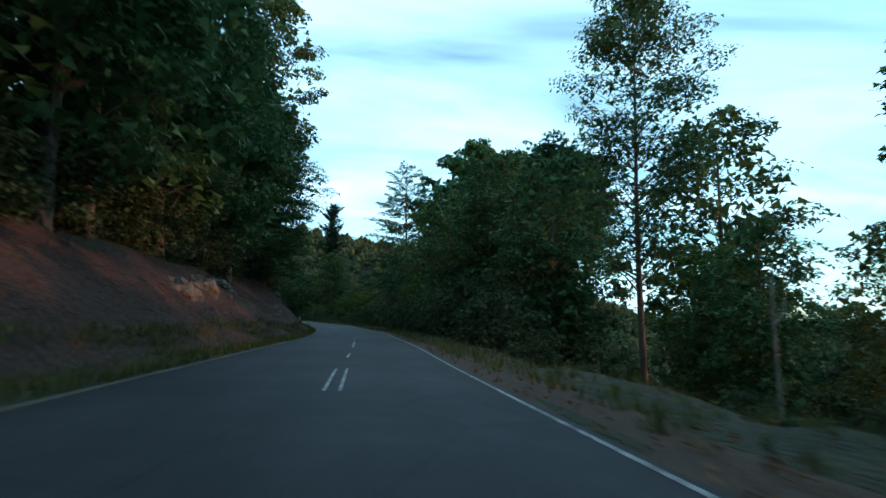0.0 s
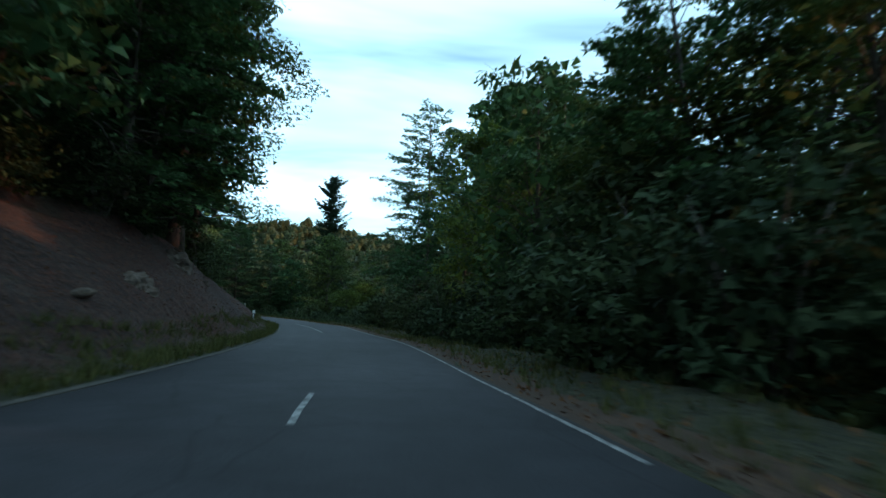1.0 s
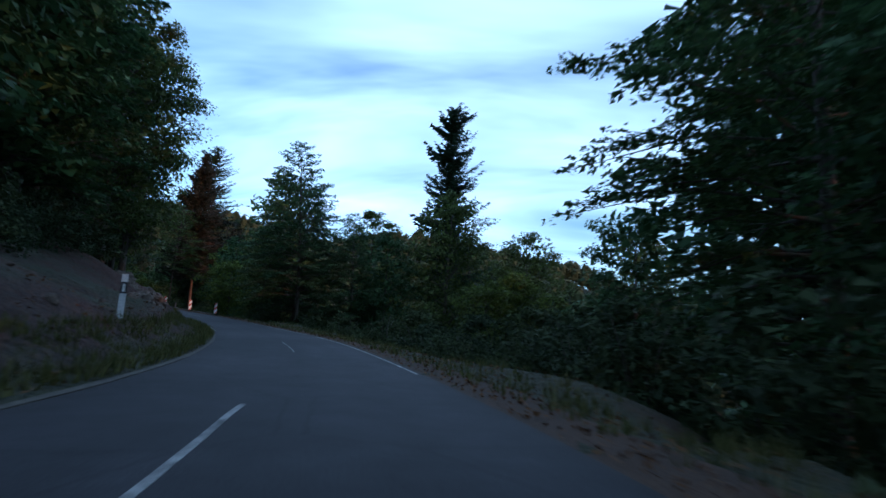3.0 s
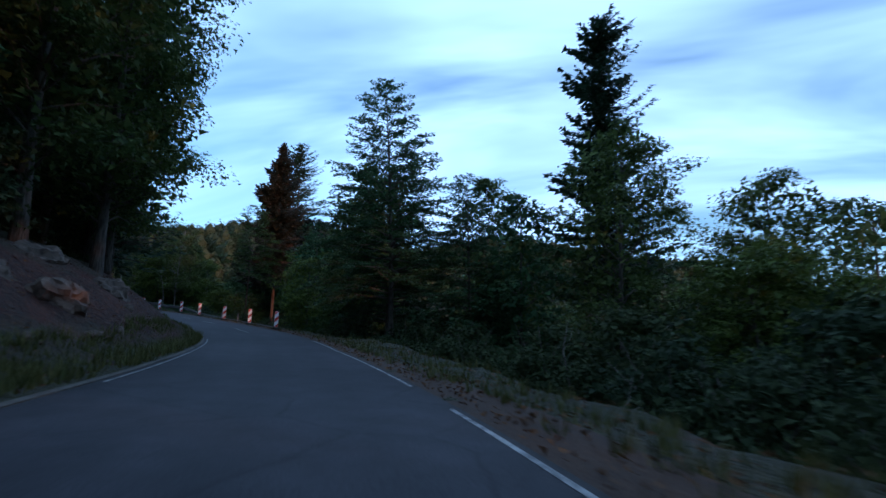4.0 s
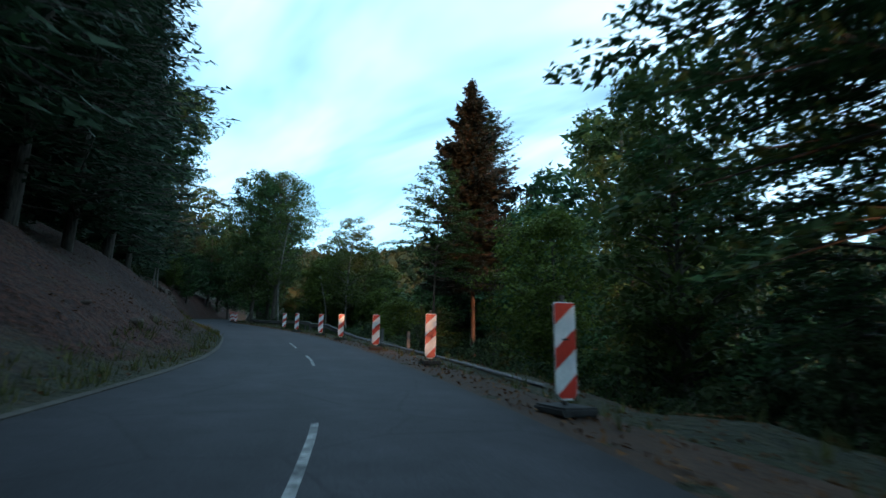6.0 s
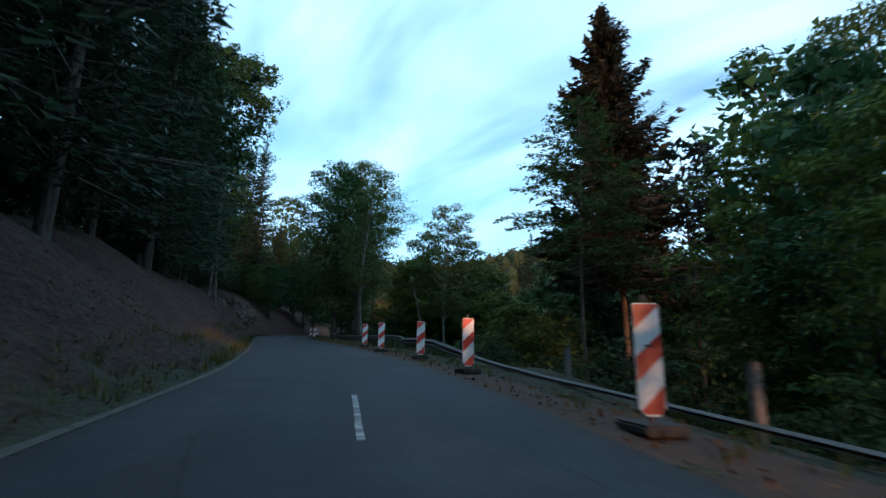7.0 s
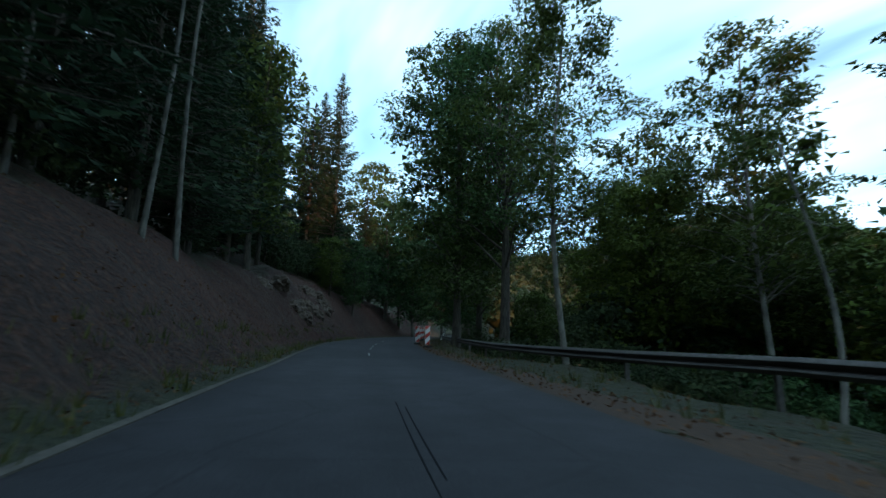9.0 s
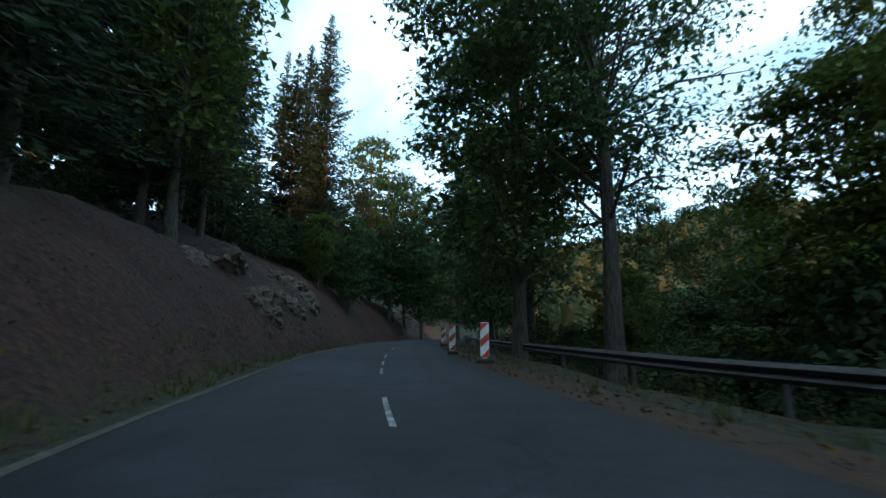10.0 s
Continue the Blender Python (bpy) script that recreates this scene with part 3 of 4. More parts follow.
def shrub(name, label, seed, height, radius, lumps, per, leaf, leaf_mat):
    """An undergrowth bush: several stems and leafy lumps down to the ground."""
    rng = np.random.default_rng(seed)
    thing = new(name)
    for k in range(5):
        a = k * 1.26 + rng.uniform(-0.3, 0.3)
        r = radius * rng.uniform(0.3, 0.75)
        top = Vector((math.cos(a) * r, math.sin(a) * r, height * rng.uniform(0.6, 0.95)))
        verts, faces = [], []
        tube(verts, faces, [(math.cos(a) * 0.1, math.sin(a) * 0.1, -0.3), top * 0.5 + Vector((0, 0, height * 0.1)), top], [0.045, 0.028, 0.008], 5)
        part("stem", mesh_of("stem", verts, faces, BARK, True), thing)
    u = rng.uniform(0.04, 0.95, lumps)
    ang = rng.uniform(0, 2 * math.pi, lumps)
    prof = np.sqrt(np.clip(1 - ((u - 0.35) / 0.68)**2, 0.02, 1)) * (1 + 0.25 * np.sin(ang * 3 + seed) + 0.15 * np.sin(ang * 7 + u * 8))
    rr = radius * prof * rng.uniform(0.4, 1, lumps)
    cen = np.stack([np.cos(ang) * rr, np.sin(ang) * rr, u * height], 1)
    size = rng.uniform(0.28, 0.6, lumps) * (radius / 2.0)**0.6
    idx = np.repeat(np.arange(lumps), per)
    n = len(idx)
    d = rng.normal(size=(n, 3))
    d /= np.linalg.norm(d, axis=1)[:, None]
    off = d * np.clip(rng.normal(0.85, 0.3, n), 0.1, 1.7)[:, None] * size[idx][:, None] * np.array([1.15, 1.15, 0.6])
    nor = d * 0.5 + np.array([0, 0, 0.7]) + rng.normal(size=(n, 3)) * 0.4
    nor /= np.linalg.norm(nor, axis=1)[:, None]
    f = n // 6
    pf = rng.normal(size=(f, 3)) * np.array([radius * 0.36, radius * 0.36, height * 0.2]) + np.array([0, 0, height * 0.4])
    inner = leaves(rng, pf, tilted(rng, f, 0.6, 0.8), leaf * 1.15, 0.8)
    part("foliage", leaf_mesh("foliage", np.concatenate([leaves(rng, cen[idx] + off, nor, leaf, 0.75), inner]), leaf_mat), thing)
    return tagged(thing, label, "bush")


FIRST = {}


def plant(key, s, lat, scale=1.0, turn=0.0, sink=0.15, stretch=1.0, group=""):
    """Sets a tree or bush of a known kind beside the road; the first of a kind is moved there, the next are copies."""
    p = ground_at(s, lat)
    m = pose(p.x, p.y, p.z - sink, 0, 0, turn) @ Matrix.Diagonal((scale, scale, scale * stretch, 1))
    ob, used = FIRST[key]
    if used:
        ob = copy_thing(ob, m @ Matrix.Diagonal((*(1 / v for v in ob.scale), 1)))
    else:
        FIRST[key] = (ob, True)
        ob.matrix_basis = m
    return tagged(ob, group=group)


TALL = {}


def plant_to(key, s, lat, top, turn=0.0, wide=1.0, group=""):
    """Sets a tree so that its tip stands that many metres above the road beside it."""
    p = ground_at(s, lat)
    up = at(s, lat).z + top - p.z + 0.15
    k = up / TALL[key]
    return plant(key, s, lat, k * wide, turn, 0.15, 1 / wide, group)


def kind(key, ob):
    FIRST[key] = (ob, False)
    TALL[key] = max(v.co.z for child in ob.children for v in child.data.vertices)

# ---------------------------------------------------------------- ground, road and verges
def spaced(lo, hi, step, far, grow=1.35):
    inner = list(np.arange(lo, hi + 0.01, step))
    d, out_lo, out_hi = step, [], []
    x = 0.0
    while x < far:
        d *= grow
        x += d
        out_lo.append(lo - x)
        out_hi.append(hi + x)
    return np.array(out_lo[::-1] + inner + out_hi)


def build_ground():
    gx, gy = spaced(-150, 30, 0.75, 3000), spaced(-34, 172, 0.75, 3000)
    X, Y = np.meshgrid(gx, gy)
    Z = ground_height(X.ravel(), Y.ravel())
    n, m = len(gx), len(gy)
    i = np.arange(n * m).reshape(m, n)
    f = np.stack([i[:-1, :-1], i[:-1, 1:], i[1:, 1:], i[1:, :-1]], -1).reshape(-1, 4)
    me = mesh_of("ground", np.stack([X.ravel(), Y.ravel(), Z], 1), f.tolist(), GROUND, True)
    s, lat, _ = along(X.ravel(), Y.ravel())
    wild = np.clip(np.maximum((left_edge(s) - lat - 9) / 8, (lat - right_edge(s) - 3.5) / 5), 0, 1)
    me.attributes.new("moss", "FLOAT", "POINT").data.foreach_set("value", wild.astype(np.float32))
    return tagged(new("ground", me), "sloping forest floor with brown leaf litter and moss", "ground", kind="structure")


def ribbon(name, mat, s0, s1, inner, outer, dz_in, dz_out, step=1.0, cols=2, depth=0.25, ragged=0.0, uv=False):
    """A strip along the road between two offsets, with a closed underside."""
    ss = np.linspace(s0, s1, int((s1 - s0) / step) + 1)
    verts, faces = [], []
    for s in ss:
        a, b = float(inner(s)), float(outer(s))
        if ragged:
            b += ragged * float(hash_noise([s], [3.0], 1.7, 7)[0])
        for k in range(cols):
            w = k / (cols - 1)
            p = at(s, a + (b - a) * w)
            verts.append((p.x, p.y, p.z + dz_in + (dz_out - dz_in) * w))
        for w, e in ((1.0, b), (0.0, a)):
            p = at(s, e)
            verts.append((p.x, p.y, p.z - depth))
    m = cols + 2
    for r in range(len(ss) - 1):
        for k in range(m):
            a, b = r * m + k, r * m + (k + 1) % m
            faces.append((a, b, b + m, a + m))
    faces.append(tuple(range(m)))
    faces.append(tuple(range((len(ss) - 1) * m, len(ss) * m))[::-1])
    me = mesh_of(name, verts, faces, mat)
    if uv:
        layer = me.uv_layers.new(name="UVMap")
        for lp in me.loops:
            k = lp.vertex_index % m
            layer.data[lp.index].uv = (min(k, cols - 1) / (cols - 1) if k < cols else (1.0 if k == cols else 0.0), (lp.vertex_index // m) * 0.1)
    bm = bmesh.new()
    bm.from_mesh(me)
    bmesh.ops.recalc_face_normals(bm, faces=bm.faces[:])
    bm.to_mesh(me)
    bm.free()
    return new(name, me)


build_ground()
road = tagged(ribbon("road", ASPHALT, -30, 229, left_edge, right_edge, 0.0, 0.0, cols=9, uv=True),
              "narrow worn grey asphalt country road with patched cracks", "road", kind="structure")
tagged(ribbon("verge", GRAVEL, -30, 229, right_edge, lambda s: right_edge(s) + 0.8, -0.012, 0.0, cols=3, ragged=0.25),
       "trampled brown earth and gravel verge beside the road", "verge", kind="structure")
tagged(ribbon("verge", GROUND, -30, 229, left_edge, lambda s: left_edge(s) - 1.15, -0.01, 0.13, cols=4, ragged=0.2),
       "low grassy verge at the foot of the bank", "verge", kind="structure")
tagged(ribbon("kerb", KERB, -30, 229, lambda s: left_edge(s) - 0.05, lambda s: left_edge(s) + 0.02, 0.03, 0.015, cols=3, ragged=0.035),
       "low weathered pale concrete edging of the road", "kerb", kind="structure")


def marking(s0, s1, off, width):
    ob = ribbon("road_marking", WHITE, s0, s1, lambda s: off(s) - width / 2, lambda s: off(s) + width / 2, 0.004, 0.004, step=0.5, depth=0.01)
    ob.parent = road
    return ob


for s0, s1 in ((13.0, 14.6), (18.0, 23.5), (26.3, 28.2), (51.0, 66.5), (107.8, 112.4), (118.5, 121.5), (124.6, 127.3),
               (165.0, 167.2), (171.3, 173.0), (174.0, 176.0), (178.0, 180.5), (186.0, 189.0)):
    marking(s0, s1, centre, 0.065)
marking(74.5, 79.0, centre, 0.03)
for d in (-0.1, 0.1):
    marking(6.7, 9.9, lambda s, d=d: centre(s) + d, 0.05)
for s0, s1 in ((-20, 24), (25, 62), (70, 84), (86, 101)):
    marking(s0, s1, lambda s: right_edge(s) - 0.1, 0.055)
marking(86.5, 101.0, lambda s: left_edge(s) + 0.12, 0.035)

for s0, s1, off in ((149.5, 153.6, 0.02), (150.5, 153.2, 0.1)):
    seam = ribbon("tar_seam", TAR, s0, s1, lambda s, o=off: centre(s) + o + 0.03 * math.sin(s * 0.7) - 0.006, lambda s, o=off: centre(s) + o + 0.03 * math.sin(s * 0.7) + 0.006,
                  0.003, 0.003, step=0.3, depth=0.01, ragged=0.012)
    seam.parent = road

# ---------------------------------------------------------------- guard rail
def rail_height(s):
    """The top of the rail, sagging and ramped down to the ground at its end."""
    return float(np.interp(s, [114.5, 118, 125, 129, 131.7, 134, 135, 137, 140, 142, 146, 150, 154, 158, 163, 168, 174, 229],
                           [0.03, 0.05, 0.07, 0.09, 0.17, 0.32, 0.42, 0.58, 0.58, 0.54, 0.6, 0.61, 0.58, 0.51, 0.47, 0.46, 0.48, 0.5]))


def rail_lat(s):
    return float(np.interp(s, [114, 122, 136, 142, 146, 150, 154, 158, 163, 170, 182, 229], [3.3, 3.7, 3.95, 4.3, 5.3, 6.0, 6.1, 5.85, 5.55, 5.35, 5.0, 4.2]))


def beam(s0, s1):
    """A length of steel rail with the folded W profile."""
    prof = [(0.0, 0.155), (0.014, 0.155), (0.022, 0.146), (0.07, 0.098), (0.083, 0.08), (0.07, 0.06), (0.014, 0.016), (0.0, 0.0), (0.014, -0.016), (0.07, -0.06), (0.083, -0.08), (0.07, -0.098), (0.024, -0.146), (0.018, -0.155)]
    prof = prof + [(x - 0.006, z) for x, z in prof[::-1]]
    n, verts, faces = len(prof), [], []
    ss = np.linspace(s0, s1, 9)
    for s in ss:
        squash = float(np.interp(rail_height(s), [0.05, 0.3, 0.45], [0.2, 0.45, 0.87]))
        for x, z in prof:
            p = at(s, rail_lat(s) - x)
            verts.append((p.x, p.y, p.z + rail_height(s) - 0.155 * squash + z * squash))
    for r in range(len(ss) - 1):
        for k in range(n):
            a, b = r * n + k, r * n + (k + 1) % n
            faces.append((a, b, b + n, a + n))
    faces.append(tuple(range(n))[::-1])
    faces.append(tuple(range((len(ss) - 1) * n, len(ss) * n)))
    return mesh_of("beam", verts, faces, STEEL)


rail = tagged(new("guard_rail"), "galvanised steel guard rail with folded beam, ramped down at its end", "guard rail")
for s0 in np.arange(115.0, 227.0, 4.0):
    part("beam", beam(s0, s0 + 4.0), rail)


def c_post():
    bm = bmesh.new()
    outer = [(-0.05, -0.03), (0.05, -0.03), (0.05, 0.03), (0.03, 0.03), (0.03, 0.024), (0.044, 0.024), (0.044, -0.024),
             (-0.044, -0.024), (-0.044, 0.024), (-0.03, 0.024), (-0.03, 0.03), (-0.05, 0.03)]
    lo = [bm.verts.new((x, y, -0.4)) for x, y in outer]
    hi = [bm.verts.new((x, y, 0.6)) for x, y in outer]
    for k in range(len(outer)):
        j = (k + 1) % len(outer)
        bm.faces.new((lo[k], lo[j], hi[j], hi[k]))
    bm.faces.new(hi)
    bm.faces.new(lo[::-1])
    me = bpy.data.meshes.new("post")
    bm.to_mesh(me)
    bm.free()
    me.materials.append(STEEL)
    return me


POST = c_post()
for s0 in list(np.arange(138.0, 227.0, 4.0)):
    ob = part("post", POST, rail)
    p = at(s0 + 0.4, rail_lat(s0) + 0.06)
    ob.matrix_basis = pose(p.x, p.y, p.z + rail_height(s0) - 0.63, 0, 0, heading(s0))


# ---------------------------------------------------------------- traffic beacons
def panel_bm(x0, thick):
    """The upright board with rounded corners and a blunt point at its foot."""
    w, h, r = 0.125, 1.0, 0.03
    out = []
    for cx, cz, a0 in ((w - r, h - r, 0), (-w + r, h - r, 90)):
        for k in range(5):
            a = radians(a0 + k * 22.5)
            out.append((cx + r * math.cos(a), cz + r * math.sin(a)))
    out += [(-w, 0.07), (-w + 0.07, 0.0), (w - 0.07, 0.0), (w, 0.07)]
    bm = bmesh.new()
    f = [bm.verts.new((x, x0, z)) for x, z in out]
    b = [bm.verts.new((x, x0 + thick, z)) for x, z in out]
    bm.faces.new(f)
    bm.faces.new(b[::-1])
    for k in range(len(out)):
        j = (k + 1) % len(out)
        bm.faces.new((f[k], b[k], b[j], f[j]))
    bmesh.ops.recalc_face_normals(bm, faces=bm.faces[:])
    return bm


def clip_stripe(z0, z1, slant, w=0.122, lo=0.0, hi=1.0):
    """A slanting band across the board, cut to its outline."""
    poly = [(-w, z0), (w, z0 + slant), (w, z1 + slant), (-w, z1)]

    def cut(pts, inside, meet):
        res = []
        for k, p in enumerate(pts):
            q = pts[(k + 1) % len(pts)]
            if inside(p):
                res.append(p)
            if inside(p) != inside(q):
                res.append(meet(p, q))
        return res
    for level, keep in ((hi - 0.012, -1), (lo + 0.02, 1)):
        poly = cut(poly, lambda p: keep * (p[1] - level) >= 0,
                   lambda p, q: (p[0] + (q[0] - p[0]) * (level - p[1]) / (q[1] - p[1]), level))
        if len(poly) < 3:
            return None
    inset = [(max(min(x, w - max(0.0, 0.07 - z)), -w + max(0.0, 0.07 - z)), z) for x, z in poly]
    bm = bmesh.new()
    f = [bm.verts.new((x, -0.003, z)) for x, z in inset]
    b = [bm.verts.new((x, 0.001, z)) for x, z in inset]
    bm.faces.new(f)
    for k in range(len(f)):
        j = (k + 1) % len(f)
        bm.faces.new((f[k], b[k], b[j], f[j]))
    bmesh.ops.recalc_face_normals(bm, faces=bm.faces[:])
    return bm


def beacon():
    thing = new("traffic_beacon")
    foot = box_bm(0.4, 0.62, 0.09, (0, 0.05, 0.045), 0.022)
    part("foot", foot, thing, "black recycled rubber foot", RUBBER)
    part("post", box_bm(0.045, 0.045, 1.18, (0, 0.05, 0.63), 0.008), thing, "galvanised square post", STEEL)
    board = part("board", panel_bm(0.0, 0.022), thing, "white reflective board", PANEL_WHITE)
    board.location = (0, 0.0, 0.14)
    for z0 in (-0.16, 0.3, 0.76):
        bm = clip_stripe(z0, z0 + 0.21, 0.22)
        if bm:
            part("stripe", bm, board, "red reflective slanting stripe", PANEL_RED)
    part("bracket", box_bm(0.07, 0.02, 0.02, (0, -0.006, 0.75), 0.004), thing, mat=POST_BLACK)
    return tagged(thing, "red and white striped traffic beacon on a black rubber foot", "traffic beacon", "beacons along the road edge")


first = beacon()
for k, (s0, lat0, turn) in enumerate(((112.64, 2.38, 4), (118.94, 2.67, -5), (124.61, 2.69, -7), (130.77, 2.87, 2), (135.62, 3.15, -3),
                                      (140.65, 3.0, 5), (146.0, 3.4, -2), (174.51, 3.08, 3), (180.21, 2.74, -4),
                                      (192.0, 2.95, 6), (198.0, 2.9, -3))):
    p = at(s0, lat0)
    m = pose(p.x, p.y, p.z + 0.0, 0, 0, heading(s0) + turn)
    if k == 0:
        first.matrix_basis = m
    else:
        copy_thing(first, m)


# ---------------------------------------------------------------- reflector posts
def reflector_post():
    thing = new("reflector_post")

    def prism(z0, z1, r, cutback=0.0):
        bm = bmesh.new()
        pts = [(-r, -r * 0.6), (r, -r * 0.6), (r * 0.75, r * 0.5), (0, r * 0.95), (-r * 0.75, r * 0.5)]
        lo = [bm.verts.new((x, y, z0)) for x, y in pts]
        hi = [bm.verts.new((x, y, z1 - cutback * (y + r))) for x, y in pts]
        for k in range(5):
            j = (k + 1) % 5
            bm.faces.new((lo[k], lo[j], hi[j], hi[k]))
        bm.faces.new(hi)
        bm.faces.new(lo[::-1])
        return bm
    part("body", prism(-0.1, 1.0, 0.06, 0.3), thing, mat=POST_WHITE)
    part("band", prism(0.58, 0.83, 0.0625), thing, "black band", POST_BLACK)
    part("reflector", box_bm(0.05, 0.006, 0.17, (0, -0.042, 0.705), 0.002), thing, "pale reflector", PANEL_WHITE)
    return tagged(thing, "white plastic reflector post with black band", "reflector post", "reflector posts")


rp = reflector_post()
p = at(51.6, -4.15)
rp.matrix_basis = pose(p.x, p.y, p.z + 0.12, 0, 0, heading(51.6))
p = ground_at(73.5, -4.2)
copy_thing(rp, pose(p.x, p.y, p.z - 0.1, 0, 0, heading(73.5)))
p = at(192.5, 4.75)
tagged(copy_thing(rp, pose(p.x, p.y, p.z + 0.18, 12, 24, heading(192.5))), "white plastic reflector post leaning over the guard rail")


def stub_post():
    thing = new("marker_post")
    part("body", box_bm(0.11, 0.09, 0.95, (0, 0, 0.32), 0.012), thing, mat=WEATHERED)
    part("cap", box_bm(0.116, 0.096, 0.05, (0, 0, 0.79), 0.01), thing, "grey cap", STEEL)
    return tagged(thing, "short weathered grey marker post behind the guard rail", "post", "marker posts")


sp = stub_post()
for k, (s0, lat0) in enumerate(((129.25, 4.3), (124.7, 3.85))):
    p = at(s0, lat0)
    m = pose(p.x, p.y, p.z - 0.2, 0, 0, heading(s0))
    if k == 0:
        sp.matrix_basis = m
    else:
        copy_thing(sp, m)

# ---------------------------------------------------------------- trees and bushes: one of each kind first
kind("oak_a", broadleaf("broadleaf_tree", "tall green broadleaf tree at the forest edge", 11, 19, 4.6, 3.2, 66, 105, 0.265, LEAF_OAK, BARK, 0.24, fill=0.2))
kind("oak_b", broadleaf("broadleaf_tree", "leafy dark green broadleaf tree on the slope", 12, 17, 4.2, 2.2, 66, 105, 0.26, LEAF_DARK, BARK, 0.2, 0.4, fill=0.2))
kind("beech", layered("beech_tree", "broad dark beech tree with layered boughs", 13, 19, 6.2, 0.8, LEAF_DARK, BARK, 92, 0.25, 13.0, 0.5, 0.3, 0.26))
kind("open_beech", layered("beech_tree", "tall beech with layered spreading boughs", 43, 22, 7.0, 5.5, LEAF_DARK, BARK, 128, 0.165, 22.0, 0.75, 0.3, 0.22, -1.4))
kind("feather_beech", layered("beech_tree", "tall beech with feathery drooping boughs down to the thicket", 45, 24, 7.2, 3.5, LEAF_DARK, BARK, 116, 0.18, 22.0, 0.5, 0.22, 0.26))
kind("light", broadleaf("broadleaf_tree", "light green broadleaf tree with gaps in its crown", 14, 16, 4.4, 2.6, 84, 160, 0.21, LEAF_LIGHT, BARK, 0.18, 0.45, fill=0.14))
kind("birch", broadleaf("birch_tree", "slender pale-barked tree with a thin airy crown", 15, 15, 2.9, 5.5, 56, 230, 0.125, LEAF_OAK, BARK_PALE, 0.1, 0.45, fill=0.05))
kind("pale_stem", broadleaf("birch_tree", "leaning pale-stemmed tree with a crown high above the bank", 19, 20, 3.4, 10.0, 44, 130, 0.22, LEAF_DARK, BARK_GREY, 0.052, 0.5, fill=0.1))
kind("sapling", broadleaf("young_tree", "thin bare sapling beside the road", 44, 5.5, 0.7, 3.2, 9, 30, 0.14, LEAF_LIGHT, BARK_PALE, 0.045, 0.5, fill=0.0))
kind("tall", broadleaf("broadleaf_tree", "tall bare-stemmed tree with a high crown", 16, 24, 4.2, 8.0, 70, 160, 0.26, LEAF_OAK, BARK_RED, 0.2, 0.55, fill=0.06))
kind("great_tall", broadleaf("broadleaf_tree", "very tall tree with bare reddish stem and high crown", 16, 42, 7.2, 13.0, 105, 190, 0.3, LEAF_OAK, BARK_RED, 0.36, 0.55, fill=0.08))
kind("big_oak", broadleaf("broadleaf_tree", "large round-crowned broadleaf tree beside the guard rail", 17, 22, 5.8, 7.5, 120, 190, 0.18, LEAF_DARK, BARK, 0.32, 0.5, 0.5, fill=0.05))
kind("far_oak", broadleaf("broadleaf_tree", "dark broadleaf tree deep in the wood", 18, 19, 4.4, 3.0, 40, 55, 0.55, LEAF_DARK, BARK, 0.2, twigs=0))
# high-crowned tree used only as an unseen blocker of the low sun
kind("high_crown", broadleaf("broadleaf_tree", "added unseen very tall bare-stemmed tree, high crown blocking the sun", 61, 43, 5.0, 26.0, 56, 62, 0.66, LEAF_DARK, BARK, 0.34, 0.4, fill=0.4, twigs=0))
kind("red_stem", layered("beech_tree", "slender green tree with a reddish stem", 62, 18.5, 4.9, 8.5, LEAF_OAK, BARK_RED, 70, 0.16, 22.0, 0.6, 0.3, 0.12))
kind("great_spruce", conifer("spruce_tree", "great dark spruce with layered boughs and reddish trunk", 63, 47, 6.6, 23.0, NEEDLE, BARK_RED, whorl=0.85, arms=8, sprays=30, gaps=0.15, spray=0.5, power=0.55, trunk_r=0.5, layer=0.35))
kind("far_spruce", conifer("spruce_tree", "dark spruce deep in the wood", 28, 21, 3.4, 2.5, NEEDLE, BARK, whorl=0.8, arms=6, sprays=10, spray=0.55))
kind("spruce_a", conifer("spruce_tree", "tall dark green spruce with drooping boughs", 21, 22, 4.4, 1.5, NEEDLE, BARK, sprays=15, spray=0.36))
kind("spruce_b", conifer("spruce_tree", "narrow dark green spruce on the slope", 22, 19, 3.4, 3.0, NEEDLE, BARK, arms=7, gaps=0.15, sprays=14, spray=0.34))
kind("brown", conifer("spruce_tree", "browning spruce with reddish needles", 23, 25, 4.3, 8.5, NEEDLE_BROWN, BARK_RED, whorl=0.34, arms=12, spray=0.42, sprays=32, power=0.8, gaps=0.15, layer=0.3))
kind("russet", broadleaf("broadleaf_tree", "round-crowned tree turning russet brown", 64, 23, 4.0, 10.0, 60, 120, 0.28, NEEDLE_BROWN, BARK_RED, 0.2, 0.45, fill=0.1))
kind("near_oak", broadleaf("broadleaf_tree", "full green broadleaf tree close to the road", 66, 19, 4.6, 3.0, 74, 230, 0.19, LEAF_OAK, BARK, 0.22, fill=0.12))
kind("pine", conifer("pine_tree", "gaunt tall conifer with ragged separate boughs", 24, 30, 3.3, 9.5, NEEDLE, BARK, whorl=0.44, arms=9, gaps=0.2, spray=0.45, power=0.32, sprays=20, layer=0.55))
kind("bush_a", shrub("bush", "dense dark green roadside bush", 31, 3.6, 2.2, 42, 52, 0.175, LEAF_SHADE))
kind("bush_b", shrub("bush", "green undergrowth bush at the road edge", 32, 2.6, 1.9, 34, 50, 0.165, LEAF_SHADE))
kind("bush_c", shrub("bush", "green young bush on the slope", 33, 4.6, 2.3, 40, 80, 0.18, LEAF_DARK))
